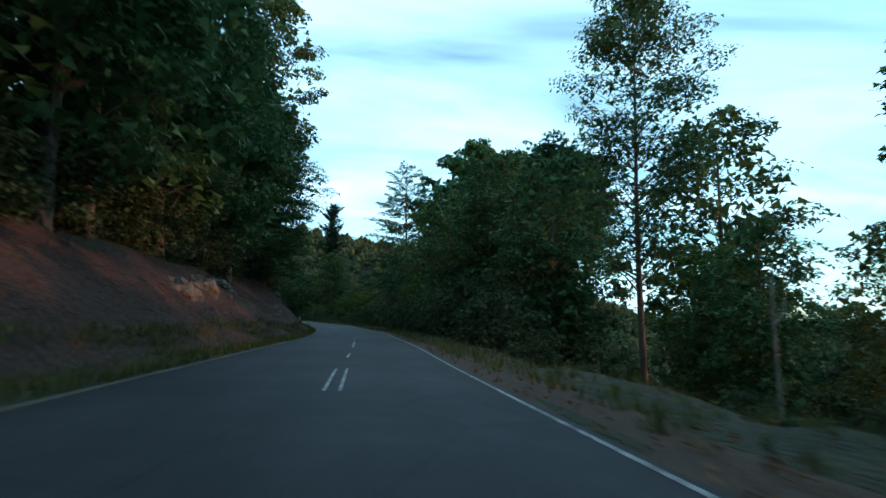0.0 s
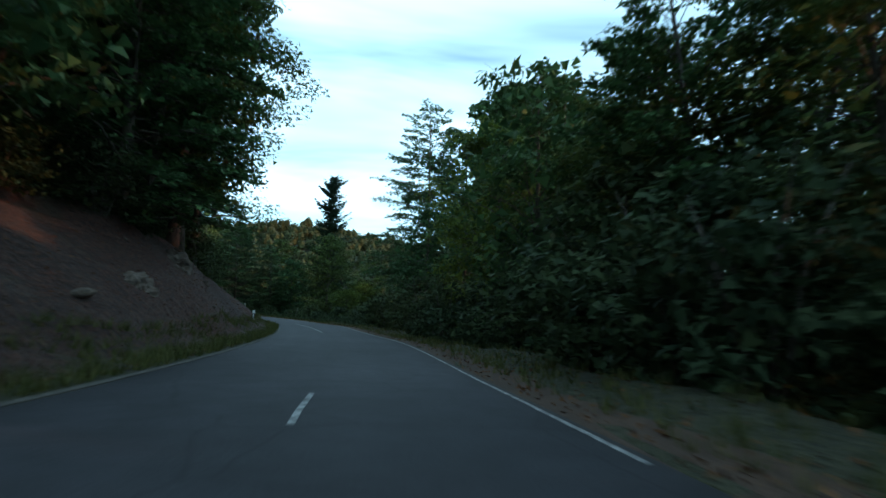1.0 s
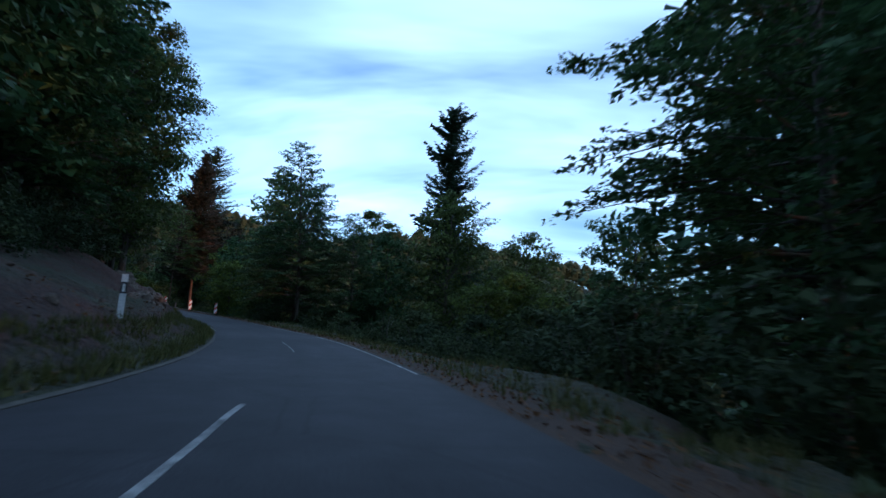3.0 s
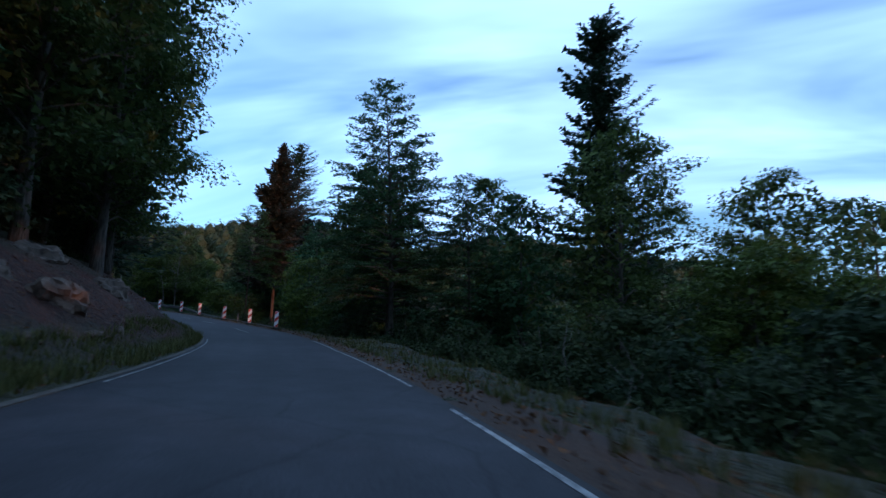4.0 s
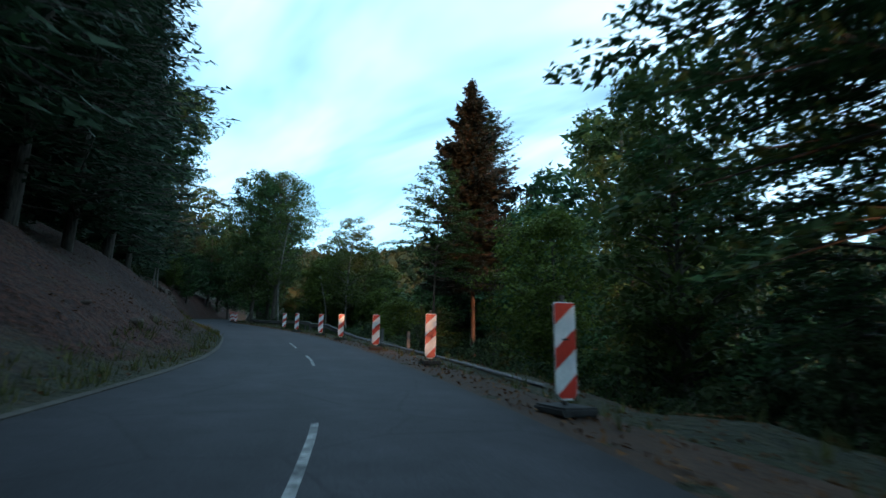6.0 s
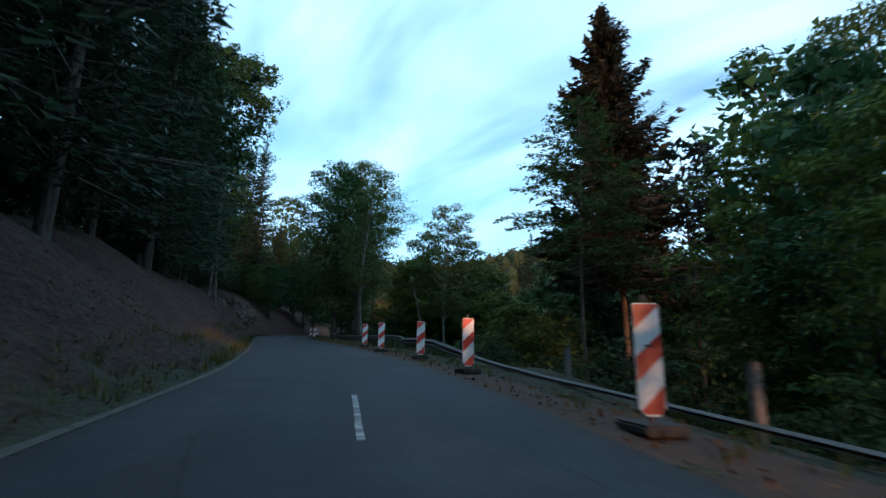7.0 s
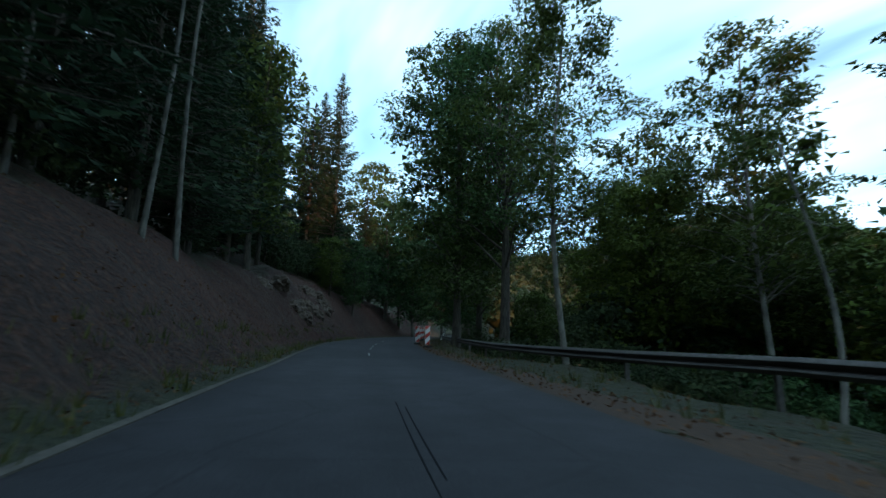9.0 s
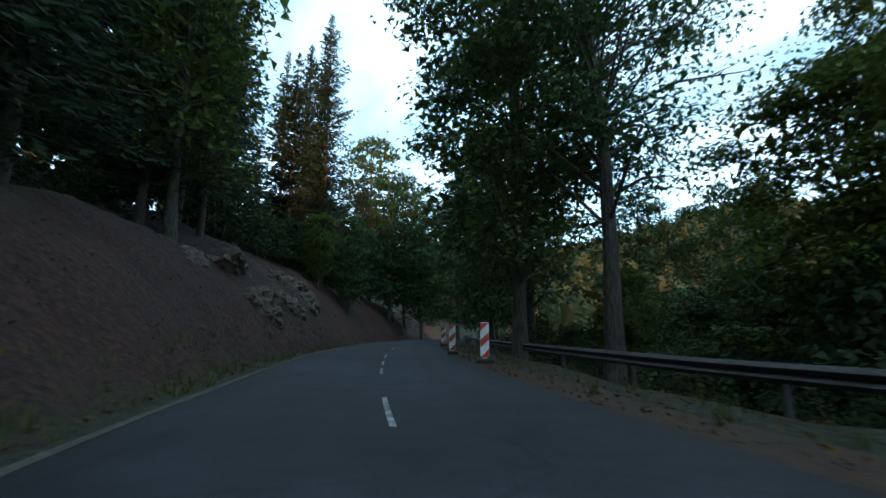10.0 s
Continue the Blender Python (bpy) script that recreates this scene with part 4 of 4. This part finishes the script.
kind("tall_bush", shrub("bush", "tall dark thicket of young trees", 34, 7.0, 3.2, 60, 60, 0.28, LEAF_SHADE))

rnd = random.Random(5)

# the wooded slope above the cut bank
s0 = -24.0
while s0 < 222:
    conif = 0.1 if s0 < 100 else (0.6 if s0 < 118 else 0.92)
    for row, (near, far) in enumerate(((4.6, 6.4), (8.5, 12.0), (15.0, 21.0))):
        key = rnd.choice(("spruce_a", "spruce_b")) if rnd.random() < conif else rnd.choice(("oak_a", "oak_b", "oak_b", "beech"))
        if row == 0 and s0 < 56 and key == "oak_a":
            key = "near_oak"
        if row > 0:
            key = "far_spruce" if key[0] == "s" else "far_oak"
        lat0 = float(left_edge(s0)) - rnd.uniform(near, far) - (3.2 if row == 0 and 54 < s0 < 104 else 0)
        if row == 0 and 186 < s0 < 216:
            continue
        plant(key, s0 + rnd.uniform(-1.6, 1.6), lat0, rnd.uniform(0.8, 1.1), rnd.uniform(0, 360), group="trees above the bank")
    s0 += 4.6

# the valley side
VALLEY = (
    ("great_tall", 41, 26.0, 1.0, 20), ("oak_a", 51, 47, 2.25, 140), ("light", 34, 27, 1.0, 10), ("oak_b", 28, 24, 0.9, 60),
    ("oak_a", -6, 14, 1.0, 30), ("oak_b", -14, 9, 1.0, 30), ("oak_a", -22, 8, 1.0, 30),
    ("oak_b", 24, 9.0, 0.75, 20), ("beech", 34, 8.5, 0.76, 80), ("oak_b", 41, 7.5, 0.82, 160), ("beech", 38, 11, 0.8, 10), ("oak_b", 44, 12, 0.9, 50), ("beech", 32, 11.5, 0.75, 200), ("light", 49, 9.0, 0.95, 230), ("light", 45, 15, 1.0, 10),
    ("tall", 58, 19.5, 1.15, 200), ("oak_b", 59, 10.8, 0.8, 300), ("oak_b", 66, 10.5, 0.85, 30),
    ("oak_a", 104.8, 61.6, 1.85, 30), ("light", 94.5, 20.0, 0.62, 70), ("light", 93.0, 22.0, 0.7, 170), ("light", 95.5, 21, 0.8, 90), ("light", 93, 16, 0.6, 10),
    ("light", 110, 19, 0.75, 110), ("oak_a", 112, 24, 0.85, 20), ("oak_b", 85, 21, 0.95, 150),
    ("oak_b", 105.0, 15.2, 0.82, 10), ("tall", 112.5, 19.5, 0.8, 70), ("beech", 103, 24.0, 0.88, 40), ("oak_a", 121, 12, 0.75, 200), ("light", 127, 11.5, 0.62, 20),
    ("russet", 145.9, 25.0, 1.0, 100), ("light", 134, 17, 0.9, 100), ("oak_b", 131, 15, 0.85, 10), 
    ("birch", 162.6, 6.3, 0.95, 40), ("sapling", 156.3, 8.9, 1.3, 70), ("tall_bush", 169.0, 10.8, 0.8, 30), ("tall_bush", 167.4, 9.4, 0.62, 110), ("tall_bush", 171.5, 13.0, 0.9, 200), ("tall_bush", 176.0, 12.5, 0.7, 10), ("tall_bush", 180.5, 13.5, 0.8, 300), ("light", 168, 12.5, 0.72, 70), ("beech", 166, 19.5, 0.62, 70), ("near_oak", 178.5, 5.0, 1.1, 60), ("light", 173, 13.5, 0.8, 30),
    ("light", 183, 11.0, 0.42, 40), ("near_oak", 188, 7.5, 1.2, 80), ("oak_b", 196, 6.5, 1.0, 140), ("oak_a", 205, 7.5, 1.1, 200), ("oak_b", 214, 6.0, 1.0, 240), ("oak_b", 222, 3.0, 1.1, 240),
    ("oak_b", 226, -2.0, 1.1, 140), ("light", 170, 20, 0.9, 70), ("light", 180, 22, 0.9, 170),
    ("spruce_a", 210, -12, 1.2, 50), ("spruce_b", 193, -12.5, 1.2, 90), ("oak_b", 205, -5.6, 0.55, 0), ("light", 200, -7.0, 0.4, 90), ("oak_b", 224, -6.0, 1.15, 0), ("oak_a", 229, -10.0, 1.3, 60), ("oak_b", 234, -5.0, 1.3, 120), ("tall", 47, -7.5, 1.15, 200),
    ("spruce_b", 231, 42, 1.6, 0), ("spruce_a", 114.5, -6.8, 1.05, 0), ("spruce_b", 121.0, -8.4, 1.1, 60), ("near_oak", 50, -7.2, 0.95, 90), ("near_oak", 103.5, -6.9, 0.95, 200), ("near_oak", 98.5, -8.3, 0.95, 300), ("near_oak", 109.0, -7.0, 0.9, 40), ("oak_b", 153.0, 43.5, 2.5, 10), ("beech", 172, 36, 1.1, 10), ("oak_b", 166.5, 35, 1.1, 10), ("pale_stem", 160.4, -5.4, 1.0, 20), ("pale_stem", 161.8, -5.0, 1.05, 150), ("pale_stem", 158.0, -7.0, 0.95, 250),
)
for key, s0, lat0, scale, turn in VALLEY:
    plant(key, s0, lat0, scale, turn, group="trees on the valley side")

# trees that stand out against the sky: kind, distance, offset, tip above the road, turn, spread
for key, s0, lat0, top, turn, wide in (
        ("feather_beech", 71.5, 13.4, 24.4, 75, 0.92), ("pine", 105.5, 23.5, 25.6, 0, 0.95), ("open_beech", 111.4, 9.9, 18.4, 60, 1.08),
        ("open_beech", 114.6, 11.6, 14.8, 200, 1.0), ("brown", 147.1, 20.2, 25.2, 0, 1.0), ("red_stem", 142.0, 13.6, 14.0, 40, 1.0), ("near_oak", 136.0, 27.5, 19.0, 130, 0.8), ("near_oak", 101.5, 19.4, 13.6, 220, 0.95), ("near_oak", 97.0, 24.0, 9.5, 20, 1.0), ("near_oak", 30.5, 10.8, 11.0, 60, 1.1), ("near_oak", 188.0, 14.0, 9.0, 260, 0.95), ("near_oak", 185.0, 17.5, 8.5, 20, 0.95), ("near_oak", 36.0, 9.4, 10.6, 150, 1.1), ("near_oak", 170.5, 14.0, 11.4, 40, 0.85), ("near_oak", 166.0, 16.5, 10.0, 140, 0.85),
        ("big_oak", 176.0, 7.4, 20.5, 0, 1.0), ("spruce_a", 204.1, -8.0, 32.3, 0, 0.85), ("spruce_b", 205.9, -12.8, 29.5, 0, 0.8),
        ("near_oak", 122.2, 13.0, 8.6, 200, 0.95), ("great_spruce", 169.5, 36.5, 34.0, 40, 1.12), ("oak_b", 168.0, 31.0, 12.0, 10, 1.3), ("oak_b", 163.5, 28.5, 12.0, 200, 1.3), ("spruce_a", 162.5, 27.0, 13.5, 80, 1.3), ("spruce_a", 158.0, 25.0, 11.5, 200, 1.3), ("oak_b", 173.0, 40.0, 13.0, 130, 1.3), ("birch", 163.0, 13.7, 12.7, 70, 1.1), ("open_beech", 107.5, 13.2, 11.5, 300, 1.0), ("spruce_a", 180.0, -9.5, 28.0, 20, 0.9), ("spruce_b", 186.0, -11.0, 29.0, 80, 0.95), ("spruce_a", 173.5, -10.0, 28.0, 200, 0.9), ("spruce_a", 231.0, 43.2, 23.0, 70, 0.8)):
    plant_to(key, s0, lat0, top, turn, wide, "trees on the valley side")

for k, s0 in enumerate(np.arange(152, 204, 3.0)):
    plant_to("oak_b" if k % 3 else "light", s0, 15.0 + (k * 37) % 90 / 10, 3.2 + (k * 53) % 18 / 10, k * 77, 1.4, "trees on the valley side")

# wood added down the valley side, mostly unseen, to shade most of the road
rndw = random.Random(77)


def planting_gap(s0, lat0):
    """True where trees are left out, for sky beyond or for sun on the beacons."""
    p = at(s0, lat0)
    if 0.675 < math.atan2(p.x, p.y) < 0.76 and p.y > 5:
        return True
    return p.x > -5 and 86 < 0.2588 * p.x + 0.9659 * p.y < 101


s0 = -30.0
while s0 < 84:
    gap = -4 < s0 < 31
    # added out of view: shades the left treetops, lets low sun onto the bank
    if gap:
        plant("high_crown", s0, 42 + (s0 * 7) % 6, 0.95, s0 * 30, group="wood on the valley side")
    for near, far in ((12.0, 16.0), (24.0, 32.0), (38.0, 48.0)):
        if near < 20 and s0 > 2 or near < 30 and s0 > 16 or gap and rndw.random() < 0.6 or near > 30 and 30 < s0 < 42:
            continue
        s1, lat0, size = s0 + rndw.uniform(-2, 2), rndw.uniform(near, far), rndw.uniform(1.1, 1.5)
        if not planting_gap(s1, lat0):
            plant("far_oak", s1, lat0, size, rndw.uniform(0, 360), group="wood on the valley side")
    s0 += 5.5
# added, mostly hidden from view, to shade the bank and most beacons
for x0, y0, size in ((10, 83.0, 2.0), (16, 82, 2.0), (5, 84.0, 1.7), (22, 80.5, 2.0), (11, 102, 1.8), (17, 102, 1.8), (23, 99, 1.9), (14, 106.5, 1.8), (4, 86.5, 1.25), (8, 87.2, 1.3)):
    s0, lat0, _ = along([x0], [y0])
    plant("far_oak", float(s0[0]), float(lat0[0]), size, x0 * 20, group="wood on the valley side")
# added high crowns cut off higher sun rays, leaving low ones for the beacons
for x0, q0 in ((12, 88.5), (15, 93.0), (11, 96.5), (19, 90.5), (21, 95.0), (26, 92.5), (28, 88.0), (29, 97.5), (14, 100.5), (20, 103.0), (25, 100.0), (31, 102.0), (34, 98.5), (36, 104.0)):
    s0, lat0, _ = along([x0], [(q0 - 0.2588 * x0) / 0.9659])
    plant("high_crown", float(s0[0]), float(lat0[0]), 1.12 if q0 > 97 else 1.0, x0 * 20, group="wood on the valley side")
for s0 in np.arange(110, 166, 5.0):
    for near, far in ((26, 33), (38, 48)):
        if s0 > 124 or near > 30:
            plant("far_oak", s0 + rndw.uniform(-2, 2), rndw.uniform(near, far), rndw.uniform(0.8, 1.0), rndw.uniform(0, 360), group="wood on the valley side")
# the three high crowns are added out of view to shade the left trees
for key, x0, y0, size in (("high_crown", 50, 38, 1.0), ("high_crown", 53, 43, 1.0), ("high_crown", 57, 34, 1.0), ("oak_b", 22, 35, 0.8), ("oak_b", 27, 41, 0.85),
                          ("far_oak", 58, 68, 1.2), ("far_oak", 63, 63, 1.15), ("far_oak", 67, 74, 1.25), ("far_oak", 74, 66, 1.2), ("oak_a", 37, 36, 1.1)):
    s0, lat0, _ = along([x0], [y0])
    plant(key, float(s0[0]), float(lat0[0]), size, x0 * 20, group="wood on the valley side")

# undergrowth between them
def thicket(s_lo, s_hi, near, far, step, keys, big):
    s0 = s_lo
    while s0 < s_hi:
        lat0 = float(right_edge(s0)) + rnd.uniform(near, far)
        plant(rnd.choice(keys), s0 + rnd.uniform(-1, 1), lat0, rnd.uniform(*big), rnd.uniform(0, 360), 0.2, group="undergrowth on the valley side")
        s0 += step


thicket(-25, 20, 3.5, 8, 3.2, ("bush_a", "bush_b"), (0.3, 0.5))
thicket(20, 66, 3.4, 5.0, 2.1, ("bush_a", "bush_a", "bush_b"), (0.9, 1.35))
thicket(66, 78, 4.4, 6.4, 2.1, ("bush_a", "bush_b"), (0.75, 1.0))
thicket(26, 46, 5.0, 8.0, 4.0, ("tall_bush",), (0.8, 1.1))
thicket(46, 66, 6.0, 9.0, 4.0, ("tall_bush",), (0.55, 0.75))
thicket(78, 112, 6.6, 9.0, 2.2, ("bush_a", "bush_b"), (0.8, 1.15))
thicket(78, 104, 9.0, 12.0, 3.0, ("tall_bush", "bush_c"), (0.6, 0.85))
thicket(80, 104, 14.0, 20.0, 3.6, ("tall_bush", "bush_c"), (0.95, 1.3))
thicket(86, 104, 19.0, 24.0, 3.2, ("tall_bush",), (1.3, 1.6))
thicket(106, 126, 9.5, 13.0, 2.6, ("tall_bush", "bush_c"), (0.8, 1.0))
thicket(104, 132, 16.0, 22.0, 3.2, ("tall_bush",), (0.8, 1.0))
thicket(132, 156, 16.0, 22.0, 2.8, ("tall_bush", "bush_c"), (0.85, 1.1))
thicket(110, 150, 4.6, 7.0, 2.6, ("bush_a", "bush_b"), (0.4, 0.62))
thicket(110, 150, 8.0, 12.0, 3.0, ("bush_a", "bush_b"), (0.6, 0.9))
thicket(150, 164, 8.0, 12.0, 3.2, ("bush_a", "bush_c"), (0.7, 0.95))
thicket(162, 200, 7.0, 11.0, 3.4, ("bush_a", "bush_c"), (0.6, 0.8))
thicket(150, 226, 3.8, 5.4, 3.0, ("bush_a", "bush_b"), (0.45, 0.72))


def left_scrub(s_lo, s_hi, near, far, step, big):
    s0 = s_lo
    while s0 < s_hi:
        plant(rnd.choice(("bush_a", "bush_b")), s0 + rnd.uniform(-1, 1), float(left_edge(s0)) - rnd.uniform(near, far), rnd.uniform(*big), rnd.uniform(0, 360), 0.2, group="undergrowth above the bank")
        s0 += step


left_scrub(-20, 190, 6.0, 9.5, 5.2, (0.6, 1.1))
left_scrub(4, 62, 4.6, 6.6, 2.4, (0.6, 1.0))
left_scrub(62, 128, 6.4, 8.5, 3.2, (0.6, 1.0))
left_scrub(190, 222, 5.0, 8.0, 2.4, (0.9, 1.4))


# ---------------------------------------------------------------- distant woods
def far_woods():
    rng = np.random.default_rng(77)
    n = 15000
    x, y = rng.uniform(-620, 420, n), rng.uniform(-250, 640, n)
    ahead = (y > 20) & (x < 230 + 0.2 * y)
    x, y = x[ahead], y[ahead]
    x, y = np.append(x, rng.uniform(-265, -105, 800)), np.append(y, rng.uniform(215, 390, 800))
    n = len(x)
    s, lat, _ = along(x, y)
    far_right = (lat > 52) & (lat < 420)
    far_left = (lat < -34) & (lat > -110)
    past = (s > 236) & (np.abs(lat) < 60)
    keep = (far_right | far_left | past) & (rng.uniform(size=n) < np.where(far_left, 0.15, 1.0))
    x, y = x[keep], y[keep]
    z = ground_height(x, y)
    quads = []
    heart = bmesh.new()
    bmesh.ops.create_icosphere(heart, subdivisions=1, radius=1.0)
    heart.verts.ensure_lookup_table()
    ball = np.array([[v.co[:] for v in f.verts] for f in heart.faces])
    heart.free()
    for px, py, pz in zip(x, y, z):
        h = rng.uniform(9, 17)
        r = rng.uniform(2.6, 4.6)
        near = float(along([px], [py])[1][0]) < 130 and px > -330
        k = 66 if near else 26
        d = rng.normal(size=(k, 3))
        d /= np.linalg.norm(d, axis=1)[:, None]
        c = np.array([px, py, pz + h * 0.6]) + d * np.array([r, r, h * 0.42]) * rng.uniform(0.6, 1.05, k)[:, None]
        nr = d * 0.75 + np.array([0, 0, 0.6]) + rng.normal(size=(k, 3)) * 0.16
        nr /= np.linalg.norm(nr, axis=1)[:, None]
        quads.append(leaves(rng, c, nr, 1.12 if near else 2.4, 0.9))
        quads.append(ball * np.array([r, r, h * 0.42]) * rng.uniform(0.72, 0.84) + np.array([px, py, pz + h * 0.6]))
    ob = new("distant_woods", leaf_mesh("distant_woods", np.concatenate(quads), WOODS))
    return tagged(ob, "distant wooded hillside in evening light", "woods", kind="stuff")


far_woods()


# ---------------------------------------------------------------- litter, grass, stones, dead wood
def on_ground(s, lat):
    """Places on the ground for arrays of distance along the road and offset."""
    x = np.interp(s, SS, LINE[:, 0]) + np.interp(s, SS, TAN[:, 1]) * lat
    y = np.interp(s, SS, LINE[:, 1]) - np.interp(s, SS, TAN[:, 0]) * lat
    return np.stack([x, y, ground_height(x, y)], 1)


def litter():
    rng = np.random.default_rng(91)
    n = 34000
    s = rng.uniform(-6, 195, n)
    left = rng.uniform(size=n) < np.where((s > 62) & (s < 118), 0.34, 0.6)
    lat = np.where(left, left_edge(s) - np.abs(rng.normal(0.3, 2.4, n)) - 0.2, right_edge(s) + np.abs(rng.normal(0.2, 1.3, n)) + 0.05)
    p = on_ground(s, lat)
    road_z = np.interp(s, SS, LINE[:, 2])
    near = np.where(left, left_edge(s) - lat < 1.2, lat - right_edge(s) < 0.9)
    p[:, 2] = np.where(near, np.maximum(p[:, 2], road_z + np.where(left, (left_edge(s) - lat) * 0.12, 0.0)), p[:, 2]) + 0.02
    ob = new("leaf_litter", leaf_mesh("leaf_litter", leaves(rng, p, tilted(rng, n, 1.0, 0.5), 0.06, 0.7), DRY_LEAF))
    tagged(ob, "fallen brown leaves scattered on bank and verge", "leaf litter", kind="stuff")


def grass():
    rng = np.random.default_rng(92)
    n = 8200
    s = rng.uniform(-6, 195, n)
    s = np.where((s > 105) & (rng.uniform(size=n) < 0.65), rng.uniform(-6, 100, n), s)
    left = rng.uniform(size=n) < 0.78
    lat = np.where(left, left_edge(s) - rng.uniform(0.12, 1.5, n), right_edge(s) + 0.45 + np.abs(rng.normal(0.6, 1.0, n)))
    p = on_ground(s, lat)
    road_z = np.interp(s, SS, LINE[:, 2])
    near = np.where(left, left_edge(s) - lat < 1.2, lat - right_edge(s) < 0.8)
    p[:, 2] = np.where(near, np.maximum(p[:, 2], road_z + np.where(left, (left_edge(s) - lat) * 0.1, -0.01)), p[:, 2])
    blades = []
    for k in range(7):
        a = rng.uniform(0, 2 * math.pi, n)
        h = rng.uniform(0.07, 0.27, n)
        d = np.stack([np.cos(a), np.sin(a), np.zeros(n)], 1)
        side = np.stack([-np.sin(a), np.cos(a), np.zeros(n)], 1) * 0.012
        root = p + d * rng.uniform(0, 0.12, n)[:, None]
        tip = root + d * (h * rng.uniform(0.2, 0.7, n))[:, None] + np.array([0, 0, 1.0]) * h[:, None]
        blades.append(np.stack([root - side, root + side, tip], 1))
    ob = new("grass", leaf_mesh("grass", np.concatenate(blades), GRASS))
    tagged(ob, "thin green and straw-coloured grass along the verges", "grass", kind="stuff")


def stone(seed):
    rng = np.random.default_rng(seed)
    bm = bmesh.new()
    bmesh.ops.create_icosphere(bm, subdivisions=2, radius=1.0)
    squash = rng.uniform(0.5, 1.0, 3)
    for v in bm.verts:
        r = 1 + 0.25 * noise.noise(v.co * 1.7 + Vector((seed, 0, 0)))
        v.co = Vector((v.co.x * squash[0], v.co.y * squash[1], v.co.z * squash[2] * 0.75)) * r
    me = bpy.data.meshes.new("stone")
    bm.to_mesh(me)
    bm.free()
    me.materials.append(ROCK)
    return me


litter()
grass()
STONES = [stone(k) for k in range(4)]
for k in range(80):
    s0 = rnd.choice((rnd.uniform(2, 45), rnd.uniform(55, 78), rnd.uniform(88, 125), rnd.uniform(170, 200)))
    p = ground_at(s0, float(left_edge(s0)) - rnd.uniform(1.3, 4.2))
    size = rnd.uniform(0.06, 0.24)
    ob = new("stone", STONES[k % 4])
    ob.matrix_basis = pose(p.x, p.y, p.z + size * 0.1, rnd.uniform(-20, 20), rnd.uniform(-20, 20), rnd.uniform(0, 360)) @ Matrix.Scale(size, 4)
    tagged(ob, "grey-brown weathered stone lying on the bank", "stone", "stones on the bank")


def outcrop(seed):
    """A jagged lump of bedrock, broken into ledges."""
    rng = np.random.default_rng(seed)
    bm = bmesh.new()
    bmesh.ops.create_icosphere(bm, subdivisions=4, radius=1.0)
    for v in bm.verts:
        c = v.co.copy()
        r = 1 + 0.4 * noise.noise(c * 1.3 + Vector((seed * 3.1, 0, 0))) + 0.22 * noise.noise(c * 3.4 + Vector((0, seed, 0))) + 0.09 * noise.noise(c * 8.0)
        step = math.floor(c.z * 5 + 0.7 * noise.noise(c * 2.0)) / 5
        v.co = Vector((c.x * r * 1.25, c.y * r * 0.8, (0.4 * c.z + 0.6 * step) * r * 0.7))
    me = bpy.data.meshes.new("rock_outcrop")
    bm.to_mesh(me)
    bm.free()
    me.materials.append(ROCK)
    return me


LEDGES = [outcrop(k) for k in range(3)]
for k in range(26):
    s0 = rnd.uniform(172, 196) if k < 15 else rnd.choice((rnd.uniform(78, 100), rnd.uniform(16, 44)))
    p = ground_at(s0, float(left_edge(s0)) - rnd.uniform(2.0, 4.6))
    size = rnd.uniform(0.6, 1.1)
    ob = new("rock_outcrop", LEDGES[k % 3])
    ob.matrix_basis = pose(p.x, p.y, p.z - size * 0.5, rnd.uniform(-15, 15), rnd.uniform(-15, 15), heading(s0) + rnd.uniform(50, 130)) @ Matrix.Scale(size, 4)
    tagged(ob, "jagged grey-brown rock jutting from the earth bank", "rock", "rocks in the bank")


def dead_stem(s0, lat0, points, radius, label):
    """A bare pale stem or fallen branch."""
    base = ground_at(s0, lat0)
    thing = new("dead_branch")
    thing.matrix_basis = pose(base.x, base.y, base.z, 0, 0, heading(s0))
    verts, faces = [], []
    tube(verts, faces, points, [radius * (1 - 0.75 * k / (len(points) - 1)) for k in range(len(points))], 6)
    part("stem", mesh_of("stem", verts, faces, BARK_PALE, True), thing)
    verts, faces = [], []
    q = Vector(points[-2])
    tube(verts, faces, [q, q + Vector((0.35, 0.1, 0.3)), q + Vector((0.6, 0.3, 0.75))], [radius * 0.4, radius * 0.25, 0.006], 5)
    part("twig", mesh_of("twig", verts, faces, BARK_PALE, True), thing)
    tagged(thing, label, "dead branch")


dead_stem(9.3, 8.2, [(0, 0, -0.3), (0.01, 0, 1.2), (-0.01, 0.01, 2.6), (0.02, 0, 3.9)], 0.06, "straight bare pale stem standing beside the road")
dead_stem(91.0, 9.6, [(0, 0, -0.2), (-0.35, 0.1, 1.1), (-0.6, 0.2, 2.0), (-1.4, 0.3, 2.7)], 0.06, "bare pale stem leaning out of the thicket")
dead_stem(94.0, 8.8, [(0, 0, -0.2), (0.1, 0.1, 1.2), (-0.1, 0.2, 2.4), (0.2, 0.3, 3.4)], 0.045, "thin pale stem standing in the thicket")
dead_stem(88.0, 5.6, [(-0.9, 0, 0.1), (-0.2, 0.2, 0.2), (0.6, 0.3, 0.16), (1.3, 0.5, 0.3)], 0.05, "fallen pale branch lying on the verge")
